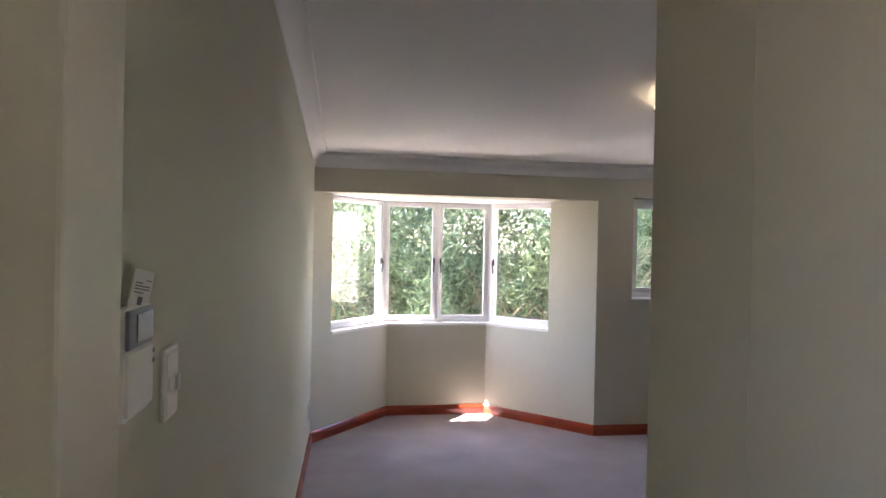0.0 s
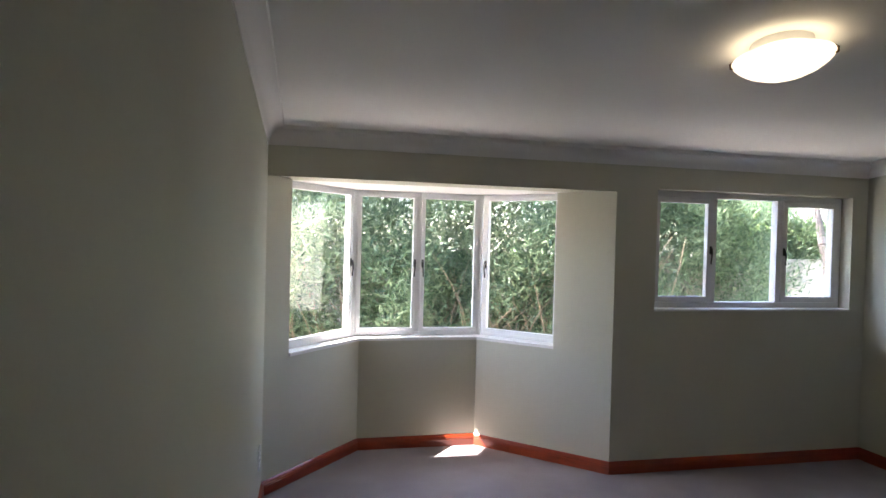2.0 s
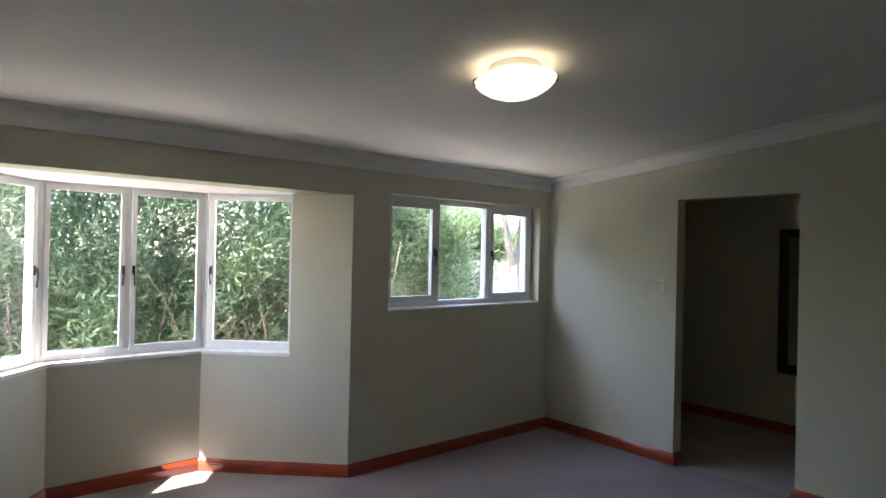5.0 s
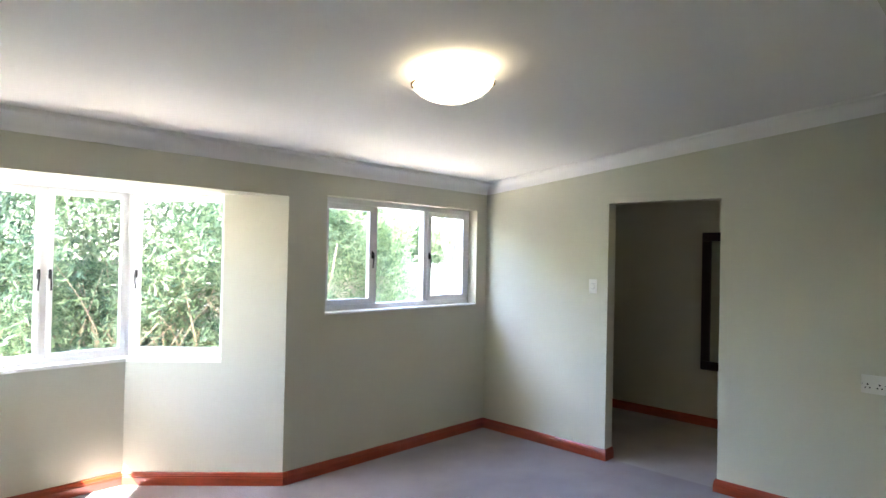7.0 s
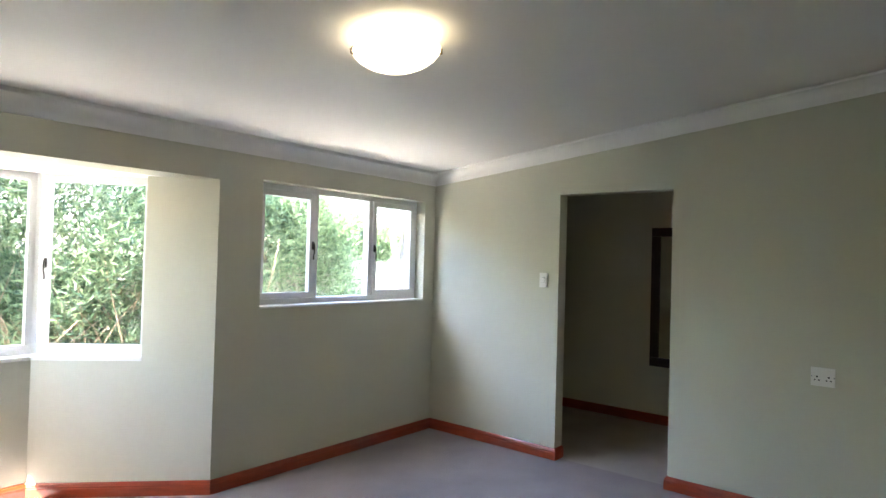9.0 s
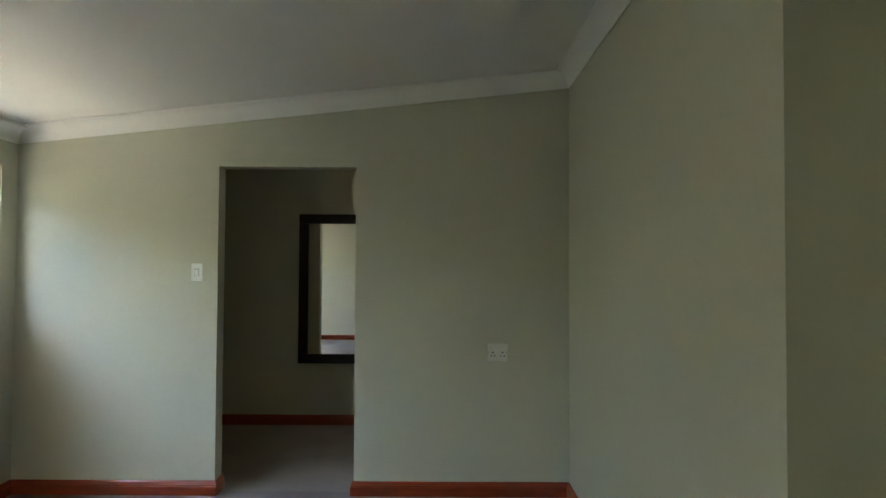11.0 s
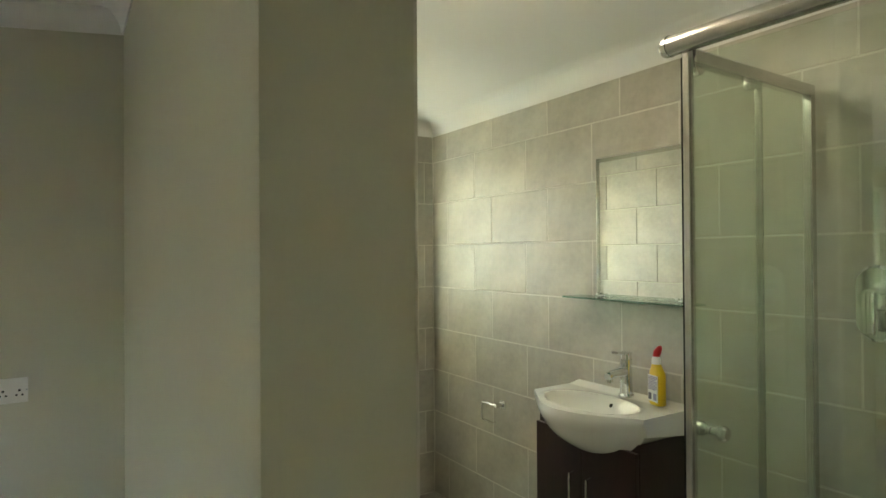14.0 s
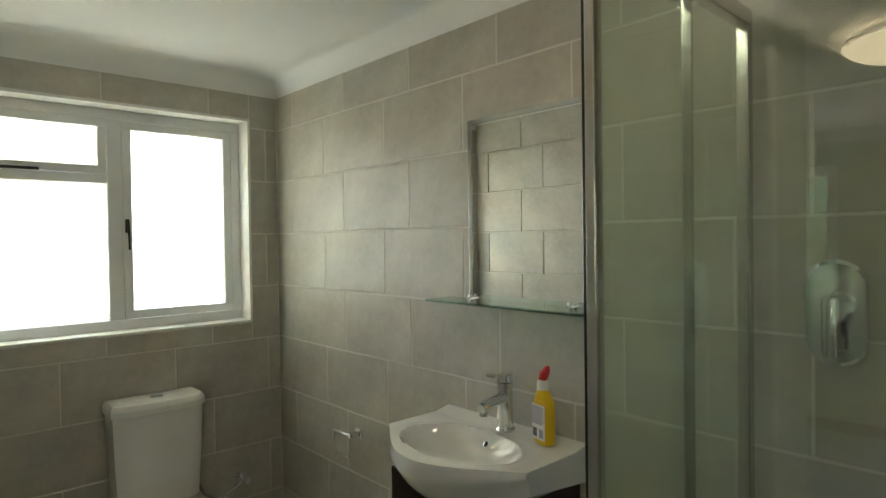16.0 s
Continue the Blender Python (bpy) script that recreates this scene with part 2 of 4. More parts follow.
def sweep(bm, profile, path, up=None):
    """A moulding: profile of (out, height) pairs carried along the ground line of (x, y, z) points; out is to the left of the way."""
    n = len(path)
    rows = []
    for i, p in enumerate(path):
        p = Vector(p)
        a = (p - Vector(path[i - 1])) if i else (Vector(path[1]) - p)
        b = (Vector(path[i + 1]) - p) if i < n - 1 else a
        a, b = Vector((a.x, a.y)).normalized(), Vector((b.x, b.y)).normalized()
        na, nb = Vector((-a.y, a.x)), Vector((-b.y, b.x))
        mi = (na + nb)
        mi = mi / max(0.2, mi.dot(na))
        rows.append([bm.verts.new((p.x + mi.x * o, p.y + mi.y * o, p.z + h)) for o, h in profile])
    k = len(profile)
    for r, s in zip(rows, rows[1:]):
        for j in range(k):
            bm.faces.new((r[j], r[(j + 1) % k], s[(j + 1) % k], s[j]))
    bm.faces.new(rows[0]), bm.faces.new(rows[-1][::-1])
    return bm


def ell(cx, cy, rx, ry, n=12, a0=0, a1=360):
    return [(cx + rx * math.cos(radians(a0 + (a1 - a0) * i / n)), cy + ry * math.sin(radians(a0 + (a1 - a0) * i / n))) for i in range(n + 1)]


# ---- the plan ----
XW, XE, YN, YS = 0.353, 4.86, 4.885, 1.40          # bedroom
Y0 = 0.62                                            # entrance wall
BX0, BXE, BYS, BYN = 1.62, 4.80, -0.319, 1.135       # bathroom
BAY = [(XW, YN), (1.0, 5.63), (1.935, 5.63), (2.72, YN)]
SOFFIT, SILLZ = 2.0, 0.84
DX = 6.52                                            # dressing room's far wall
TOP = 3.0


def ceiling_z(y):
    return 2.29 + (YN - y) * 0.1075


# floor and ground
structure("ground", blk((-60, -60, -0.45), (60, 60, -0.25)), GROUND, "dry pale sandy garden soil around the house", category="ground")
bm = bmesh.new()
prism(bm, [(XW - 0.2, -1.6), (1.6, -1.6), (1.6, BYN + 0.12), (XE + 0.06, BYN + 0.12), (XE + 0.06, YN + 0.1), (BAY[3][0] + 0.1, YN + 0.1), (2.0, 5.72), (0.95, 5.72), (XW - 0.2, YN + 0.1)], -0.25, 0.0)
structure("floor", bm, CARPET, "pale mauve-grey cut-pile carpet in the bedroom")
structure("floor_dressing", blk((XE + 0.06, 1.0, -0.25), (DX + 0.1, 6.0, 0.0)), CARPET_D, "grey-brown carpet in the dressing room", category="floor")

# walls
bm = bmesh.new()
box(bm, (XW - 0.24, -1.6, -0.25), (XW, -0.8, TOP))
box(bm, (XW - 0.24, -0.35, -0.25), (XW, YN, TOP))
# unseen opening left between these blocks, added to let daylight onto the door
box(bm, (XW - 0.24, -0.8, -0.25), (XW, -0.35, 1.28))
box(bm, (XW - 0.24, -0.8, 2.1), (XW, -0.35, TOP))
structure("wall_west", bm, WALL, "smooth beige-green painted wall")
bm = bmesh.new()
box(bm, (XW - 0.24, YN, SOFFIT), (2.72, YN + 0.24, TOP))
box(bm, (2.72, YN, -0.25), (3.04, YN + 0.24, TOP))
box(bm, (4.72, YN, -0.25), (XE + 1.9, YN + 0.24, TOP))
box(bm, (3.04, YN, -0.25), (4.72, YN + 0.24, 1.16))
box(bm, (3.04, YN, 2.035), (4.72, YN + 0.24, TOP))
structure("wall_north", bm, WALL, "beige painted wall with a wide window opening")


def along(p, q, s):
    d = (Vector(q) - Vector(p)).normalized()
    return Vector(p) + d * s


def offset_line(pts, d):
    """The same line moved d to the left of the way."""
    out = []
    for i, p in enumerate(pts):
        a = Vector(p) - Vector(pts[i - 1]) if i else Vector(pts[1]) - Vector(p)
        b = Vector(pts[i + 1]) - Vector(p) if i < len(pts) - 1 else a
        a, b = a.normalized(), b.normalized()
        na, nb = Vector((-a.y, a.x)), Vector((-b.y, b.x))
        m = na + nb
        out.append(Vector(p) + m / m.dot(na) * d)
    return out


OUTER = offset_line(BAY, 0.22)
BAYL = "beige painted dado wall of the three-sided bay"
for i in range(3):
    structure("wall_bay_%d" % (i + 1), prism(bmesh.new(), [BAY[i], BAY[i + 1], OUTER[i + 1], OUTER[i]], -0.25, SILLZ), WALL, BAYL)
LP, RP = along(BAY[0], BAY[1], 0.22), along(BAY[2], BAY[3], 0.644)
LPo, RPo = along(OUTER[0], OUTER[1], 0.22), along(OUTER[2], OUTER[3], 0.644 + 0.088)
structure("wall_bay_4", prism(bmesh.new(), [BAY[0], LP, LPo, OUTER[0]], SILLZ, SOFFIT), WALL, "narrow beige painted pier beside the bay window")
structure("wall_bay_5", prism(bmesh.new(), [RP, BAY[3], OUTER[3], RPo], SILLZ, SOFFIT), WALL, "broad beige painted pier beside the bay window")
bm = bmesh.new()
prism(bm, [(XW - 0.3, YN + 0.24), (2.9, YN + 0.24), OUTER[2] + Vector((0.1, 0.1)), OUTER[1] + Vector((-0.1, 0.1))], SOFFIT, SOFFIT + 0.1)
structure("ceiling_bay", bm, CEIL, "flat white plaster soffit over the bay window", category="ceiling")
# sill plaster on the bay's dado
bm = bmesh.new()
SI, SO = offset_line(BAY, -0.012), offset_line(BAY, 0.20)
for i in range(3):
    a, b, c, d = SI[i], SI[i + 1], SO[i + 1], SO[i]
    if i == 0:
        a, d = along(SI[0], SI[1], 0.225), along(SO[0], SO[1], 0.225)
    if i == 2:
        b, c = along(SI[2], SI[3], 0.64), along(SO[2], SO[3], 0.72)
    prism(bm, [a, b, c, d], SILLZ - 0.001, SILLZ + 0.022)
structure("trim_bay_sill", bm, SILL, "white painted plaster sill running round the bay", category="sill")

bm = bmesh.new()
box(bm, (XE, YS - 0.27, -0.25), (XE + 0.115, 2.745, TOP))
box(bm, (XE, 3.612, -0.25), (XE + 0.115, YN, TOP))
box(bm, (XE, 2.745, 2.055), (XE + 0.115, 3.612, TOP))
structure("wall_east", bm, WALL, "beige painted wall with a plain opening to the dressing room")
bm = bmesh.new()
box(bm, (1.50, BYN, -0.25), (1.685, 1.30, TOP))
box(bm, (2.455, BYN, -0.25), (XE, YS, TOP))
box(bm, (1.685, BYN, 2.095), (2.455, YS, TOP))
box(bm, (1.50, 1.30, 2.45), (1.685, YS, TOP))
structure("wall_south", bm, WALL, "beige painted thick wall with a plain opening to the bathroom")
structure("wall_bath_west", blk((1.50, BYS - 0.2, -0.25), (BX0, BYN, TOP)), WALL, "beige painted wall beside the entrance door", category="wall")
bm = bmesh.new()
box(bm, (XW, Y0 - 0.13, 2.31), (1.50, Y0, TOP))
box(bm, (1.30, Y0 - 0.13, -0.25), (1.50, Y0, 2.31))
structure("wall_entrance", bm, WALL, "beige painted wall round the bedroom door", category="wall")
structure("wall_passage_end", blk((XW, -1.75, -0.25), (1.50, -1.6, TOP)), WALL, "plain beige wall closing the passage", category="wall")
structure("wall_passage_east", blk((1.50, -1.6, -0.25), (1.62, BYS - 0.2, TOP)), WALL, "plain beige passage wall", category="wall")
# dressing room
structure("wall_dressing_east", blk((DX, 1.0, -0.25), (DX + 0.2, 6.0, TOP)), WALL, "beige painted dressing room wall in dim light", category="wall")
structure("wall_dressing_south", blk((XE + 0.115, 1.0, -0.25), (DX, 1.13, TOP)), WALL, "plain beige dressing room wall", category="wall")
structure("ceiling_dressing", blk((XE + 0.115, 1.0, 2.42), (DX, YN, 2.5)), CEIL, "flat white plaster ceiling of the dressing room", category="ceiling")

# bedroom ceiling follows the roof
bm = bmesh.new()
cv = []
for dz in (0, 0.12):
    for x, y in ((XW, Y0 - 2.3), (XE, Y0 - 2.3), (XE, YN), (XW, YN)):
        cv.append(bm.verts.new((x, y, min(ceiling_z(y), 3.2) + dz)))
bm.faces.new(cv[3::-1]), bm.faces.new(cv[4:])
for i in range(4):
    j = (i + 1) % 4
    bm.faces.new((cv[i], cv[j], cv[j + 4], cv[i + 4]))
structure("ceiling", bm, CEIL, "white plastered ceiling sloping down to the windows")

structure("trim_opening_edge", blk((2.456, BYN - 0.0075, 0.0), (2.464, BYN - 0.0005, 2.09), 0.001), GROUT, "pale grout edge where the bathroom tiles end", category="trim")
# bathroom shell
structure("floor_bath", blk((BX0, BYS, -0.25), (BXE, BYN + 0.12, -0.006)), GROUT, "pale grouted bathroom floor", category="floor")
structure("wall_bath_south", blk((BX0 - 0.2, BYS - 0.2, -0.25), (BXE + 0.24, BYS - 0.0015, TOP)), GROUT, "wall tiled with stone-look rectangular tiles", category="wall")
WY0, WY1, WZ0, WZ1 = -0.165, 1.04, 1.11, 2.09
bm = bmesh.new()
box(bm, (BXE + 0.0015, BYS, -0.25), (BXE + 0.24, WY0, TOP))
box(bm, (BXE + 0.0015, WY1, -0.25), (BXE + 0.24, BYN, TOP))
box(bm, (BXE + 0.0015, WY0, -0.25), (BXE + 0.24, WY1, WZ0))
box(bm, (BXE + 0.0015, WY0, WZ1), (BXE + 0.24, WY1, TOP))
structure("wall_bath_east", bm, GROUT, "tiled bathroom wall with a frosted window", category="wall")
BCZ = 2.32
structure("ceiling_bath", blk((BX0, BYS - 0.006, BCZ), (BXE + 0.006, BYN, BCZ + 0.1)), CEIL, "flat white bathroom ceiling", category="ceiling")
# roof over all, with an eave; unseen, its west reach added to block sun
bm = bmesh.new()
rv = []
for dz in (0, 0.1):
    for x, y, z in ((-2.0, -3, 3.35), (7.4, -3, 3.35), (7.4, 5.37, 2.43), (-2.0, 5.37, 2.43)):
        rv.append(bm.verts.new((x, y, z + dz)))
bm.faces.new(rv[3::-1]), bm.faces.new(rv[4:])
for i in range(4):
    j = (i + 1) % 4
    bm.faces.new((rv[i], rv[j], rv[j + 4], rv[i + 4]))
structure("roof", bm, ROOF, "unseen low-pitched sheet roof over the house, drawn out westward to shade", category="roof")
# the west overhang is set to trim the sun patch on the bay floor
bm = prism(bmesh.new(), [OUTER[0] + Vector((-0.45, -0.1)), OUTER[1] + Vector((-0.33, 0.28)), OUTER[2] + Vector((0.2, 0.28)), OUTER[3] + Vector((0.35, -0.1))][::-1], SOFFIT + 0.104, SOFFIT + 0.2)
structure("roof_bay", bm, EAVE, "white boarded roof edge over the bay", category="roof")

# cornices
COVE = [(0.0, -0.085), (0.006, -0.085), (0.012, -0.074)] + [(0.085 - 0.073 * math.cos(radians(a)), -0.074 + 0.062 * math.sin(radians(a))) for a in (15, 30, 45, 60, 75, 90)] + [(0.09, -0.006), (0.09, 0.02), (0.0, 0.02)]
COVE = [(o * 1.1, h * 1.18 if h < 0 else h) for o, h in COVE]


SOFT_COVE = [(0.0, -0.1)] + [(0.1 - 0.1 * math.cos(radians(a)), -0.1 + 0.1 * math.sin(radians(a))) for a in range(6, 91, 12)] + [(0.105, 0.01), (0.0, 0.01)]


def cornice(path, label, profile=COVE):
    structure("trim_cornice", sweep(bmesh.new(), profile, path), CEIL, label, smooth=True, category="cornice")


cornice([(XE, YN, ceiling_z(YN)), (XW, YN, ceiling_z(YN))], "white cove cornice above the bedroom windows")
cornice([(XE, YS, ceiling_z(YS)), (XE, YN, ceiling_z(YN))], "white cove cornice climbing with the sloping ceiling")
cornice([(XW, YN, ceiling_z(YN)), (XW, Y0, ceiling_z(Y0))], "white cove cornice on the long wall")
cornice([(1.70, YS, ceiling_z(YS)), (XE, YS, ceiling_z(YS))], "white cove cornice above the bathroom opening")
cornice([(BXE, BYN, BCZ), (BX0, BYN, BCZ)], "white cove cornice in the bathroom", SOFT_COVE)
cornice([(BX0, BYS, BCZ), (BXE, BYS, BCZ), (BXE, BYN, BCZ)], "white cove cornice above the bathroom tiles", SOFT_COVE)

# skirting boards
BASE = [(0, 0), (0.019, 0), (0.019, 0.052), (0.016, 0.058), (0.018, 0.064), (0.014, 0.072), (0.012, 0.080), (0.006, 0.088), (0, 0.088)]


def skirting(path, label):
    structure("baseboard", sweep(bmesh.new(), BASE, [(x, y, 0.0) for x, y in path]), SKIRT, label, category="skirting")


RB = "red-brown varnished wooden skirting board"
skirting([(XE + 0.115, 3.612), (XE, 3.612), (XE, YN), (BAY[3][0], YN), BAY[2], BAY[1], (BAY[0][0], BAY[0][1]), (XW, Y0)], RB + " round the bay and window wall")
skirting([(2.455, BYN), (2.455, YS), (XE, YS), (XE, 2.745), (XE + 0.115, 2.745)], RB + " beside the bathroom opening")
skirting([(1.50, Y0), (1.50, 1.30), (1.685, 1.30), (1.685, BYN)], RB + " behind the open door")
skirting([(DX, 1.13), (DX, YN)], RB + " in the dressing room")


# ---- windows ----
def handle(parent, m):
    """A black casement stay: back plate, pivot and curved lever."""
    h = part("handle", box(bmesh.new(), (-0.009, -0.004, -0.03), (0.009, 0.0, 0.03), 0.002), BLACK, parent, "black iron casement fastener", at=m)
    part("lever", tube([(0, -0.012, 0.012), (0.0, -0.02, -0.01), (0.002, -0.024, -0.05), (0.004, -0.018, -0.085), (0.004, -0.02, -0.105)], [0.007, 0.007, 0.0055, 0.005, 0.006], 8), BLACK, h, smooth=True)
    part("pivot", cyl(bmesh.new(), (0, -0.003, 0.01), (0, -0.02, 0.01), 0.007, 10), BLACK, h)


def framed(name, parent, x0, x1, z0, z1, w, d, y=0.0, mat=None, wb=None):
    """A rectangular frame in the local xz plane, four bevelled members in one mesh."""
    bm = bmesh.new()
    wb = wb or w
    box(bm, (x0, y - d / 2, z0), (x1, y + d / 2, z0 + wb), 0.003)
    box(bm, (x0, y - d / 2, z1 - w), (x1, y + d / 2, z1), 0.003)
    box(bm, (x0, y - d / 2 + 0.001, z0 + wb), (x0 + w, y + d / 2 - 0.001, z1 - w), 0.003)
    box(bm, (x1 - w, y - d / 2 + 0.001, z0 + wb), (x1, y + d / 2 - 0.001, z1 - w), 0.003)
    return part(name, bm, mat or WHITE, parent)


def pane(parent, x0, x1, z0, z1, y=0.0, mat=None):
    p = part("pane", blk((x0, y - 0.002, z0), (x1, y + 0.002, z1)), mat or PANE, parent)
    p.visible_shadow = False
    return p


def sash(parent, x0, x1, z0, z1, latch=None, y=-0.012, w=0.042, d=0.042):
    s = framed("sash", parent, x0, x1, z0, z1, w, d, y)
    pane(s, x0 + w - 0.004, x1 - w + 0.004, z0 + w - 0.004, z1 - w + 0.004, y)
    if latch == "l":
        handle(s, Matrix.Translation((x0 + 0.014, y - 0.021, (z0 + z1) / 2)))
    if latch == "r":
        handle(s, Matrix.Translation((x1 - 0.014, y - 0.021, (z0 + z1) / 2)) @ Matrix.Diagonal((-1, 1, 1, 1)))


def unit(name, p, q, label, latches, z0=SILLZ + 0.022, z1=SOFFIT, splits=1):
    """A timber casement unit between two plan points, seen from the side to the right of the way."""
    p, q = Vector(p), Vector(q)
    L = (q - p).length
    yaw = math.degrees(math.atan2(q.y - p.y, q.x - p.x))
    w = thing(name, pose(p.x, p.y, 0, 0, 0, yaw), label, "window", kind="structure")
    framed("window_frame", w, 0, L, z0, z1, 0.018, 0.07, 0.01, wb=0.03)
    n = splits
    step = (L - 0.036 - 0.034 * (n - 1)) / n
    for i in range(n):
        x = 0.018 + i * (step + 0.034)
        if i:
            part("mullion", blk((x - 0.034, -0.022, z0 + 0.03), (x, 0.043, z1 - 0.018), 0.003), WHITE, w)
        sash(w, x + 0.001, x + step - 0.001, z0 + 0.031, z1 - 0.019, latches[i], w=0.031)
    return w


WL = offset_line(BAY, 0.115)
unit("window_1", along(WL[0], WL[1], 0.20), along(WL[1], WL[0], 0.034), "white painted timber bay casement with clear glass", ["r"])
unit("window_2", along(WL[1], WL[2], 0.012), along(WL[2], WL[1], 0.012), "white painted timber double casement with black fasteners", ["r", "l"], splits=2)
unit("window_3", along(WL[2], WL[3], 0.034), along(WL[2], WL[3], 0.70), "white painted timber bay casement with clear glass", ["l"])
for c, yaw, nm in ((WL[1], 24.5, "trim_bay_post"), (WL[2], -21.7, "trim_bay_post_right")):
    structure(nm, box(bmesh.new(), (-0.016, -0.03, SILLZ + 0.022), (0.016, 0.05, SOFFIT), 0.004, pose(c.x, c.y, 0, 0, 0, yaw)), WHITE, "white painted timber corner post of the bay", category="window post")

w4 = thing("window_4", pose(3.04, YN + 0.125, 0), "white painted timber window with three lights", "window", kind="structure")
framed("window_frame", w4, 0.0, 1.68, 1.172, 2.033, 0.04, 0.07, 0.01)
part("mullion", blk((0.525, -0.022, 1.212), (0.565, 0.042, 1.993), 0.003), WHITE, w4)
part("mullion", blk((1.095, -0.022, 1.212), (1.135, 0.042, 1.993), 0.003), WHITE, w4)
sash(w4, 0.042, 0.523, 1.214, 1.991, "r")
pane(w4, 0.56, 1.10, 1.208, 1.997, 0.01)
sash(w4, 1.137, 1.638, 1.214, 1.991, "l")
structure("trim_window_sill", blk((3.04, YN - 0.008, 1.155), (4.72, YN + 0.2, 1.172), 0.004), SILL, "white painted plaster window sill", category="sill")

# bathroom window, frosted
w5 = thing("window_5", pose(BXE + 0.12, WY1, 0, 0, 0, -90), "white timber bathroom window with frosted glass", "window", kind="structure")
WLEN = WY1 - WY0
framed("window_frame", w5, 0, WLEN, WZ0 + 0.012, WZ1, 0.045, 0.07, 0.012)
MX = WY1 - 0.40
part("mullion", blk((MX - 0.03, -0.024, WZ0 + 0.057), (MX + 0.03, 0.045, WZ1 - 0.045), 0.003), WHITE, w5)
part("transom", blk((0.045, -0.023, 1.765), (MX - 0.03, 0.045, 1.805), 0.003), WHITE, w5)
s = framed("sash", w5, MX + 0.032, WLEN - 0.047, WZ0 + 0.059, WZ1 - 0.047, 0.036, 0.04, -0.006)
pane(s, MX + 0.064, WLEN - 0.08, WZ0 + 0.09, WZ1 - 0.08, -0.006, FROST)
handle(s, Matrix.Translation((MX + 0.045, -0.028, 1.58)))
s = framed("vent_sash", w5, 0.047, MX - 0.032, 1.807, WZ1 - 0.047, 0.034, 0.04, -0.006)
pane(s, 0.078, MX - 0.062, 1.838, WZ1 - 0.078, -0.006, FROST)
st = part("stay", box(bmesh.new(), (0.10, -0.045, 1.806), (0.36, -0.033, 1.818), 0.002), BLACK, s, "black iron window stay")
part("stay_bracket", box(bmesh.new(), (0.12, -0.05, 1.80), (0.16, -0.02, 1.826), 0.003), BLACK, st)
pane(w5, 0.04, MX - 0.025, WZ0 + 0.053, 1.77, 0.0, FROST)
bm = bmesh.new()
for a, b in (((BXE - 0.004, WY0 - 0.001, WZ0), (BXE + 0.2, WY1, WZ0 + 0.012)), ((BXE - 0.004, WY0 - 0.001, WZ1 - 0.001), (BXE + 0.2, WY1, WZ1 + 0.012)), ((BXE - 0.004, WY0 - 0.012, WZ0), (BXE + 0.2, WY0 + 0.001, WZ1 + 0.012))):
    box(bm, a, b, 0.003)
structure("trim_bath_reveal", bm, SILL, "white plaster reveal round the bathroom window", category="window reveal")

# ---- entrance door ----
df = thing("door_frame", pose(0, 0, 0), "cream painted timber door frame with strike plate", "door frame", kind="structure")
bm = bmesh.new()
box(bm, (XW, Y0 - 0.14, 0), (0.432, Y0 + 0.004, 2.31), 0.004)
box(bm, (XW, Y0 - 0.155, 0), (0.447, Y0 - 0.055, 2.305), 0.004)
part("jamb", bm, DOORP, df)
bm = bmesh.new()
box(bm, (1.285, Y0 - 0.14, 0), (1.30, Y0 + 0.004, 2.31), 0.003)
part("jamb", bm, DOORP, df)
part("head", blk((0.432, Y0 - 0.14, 2.285), (1.285, Y0 + 0.004, 2.31), 0.003), DOORP, df)
sp = part("strike_plate", blk((0.4472, Y0 - 0.125, 1.14), (0.4485, Y0 - 0.10, 1.25), 0.0005), BRASS, df, "dull brass strike plate")
part("keyhole", blk((0.4486, Y0 - 0.117, 1.16), (0.4489, Y0 - 0.108, 1.21)), HOLE, sp)

dl = thing("door_1", pose(1.356, Y0 + 0.01, 0, 0, 0, 105.0), "cream painted flush door standing open", "door", kind="structure")
LW, DH = 0.474, 2.26
part("door_leaf", blk((0.0, -0.017, 0.008), (LW - 0.004, 0.017, DH), 0.002), DOORP, dl)
part("stile", blk((LW - 0.22, 0.0172, 0.008), (LW - 0.004, 0.0186, DH), 0.0006), DOORP, dl)
part("lipping", blk((LW - 0.0038, -0.018, 0.008), (LW, 0.018, DH), 0.001), DOORP, dl)
for z in (0.25, 1.9):
    part("hinge", cyl(bmesh.new(), (-0.006, 0.02, z), (-0.006, 0.02, z + 0.1), 0.006, 10), BRASS, dl)

# ---- wall fittings ----
def plate(name, m, w, h, label, category, draw):
    t = thing(name, m, label, category, kind="")
    bm = box(bmesh.new(), (-w / 2, -0.009, -h / 2), (w / 2, 0, h / 2), 0.004)
    part("faceplate", bm, PLASTIC, t)
    draw(t)
    return t


def rocker(t):
    r = part("rocker", box(bmesh.new(), (-0.012, -0.014, -0.02), (0.012, -0.006, 0.02), 0.002, pose(0, 0, 0, 4)), PLASTIC, t)
    part("seam", blk((-0.014, -0.0096, -0.022), (0.014, -0.0088, 0.022)), GREYP, t)


def toggles(t):
    part("inset", box(bmesh.new(), (-0.029, -0.011, -0.05), (0.029, -0.008, 0.05), 0.001), PLASTIC, t)
    for x in (-0.010, 0.010):
        part("rocker", box(bmesh.new(), (x - 0.007, -0.019, -0.014), (x + 0.007, -0.009, 0.012), 0.003, pose(0, 0, 0, 0)), PLASTIC, t)


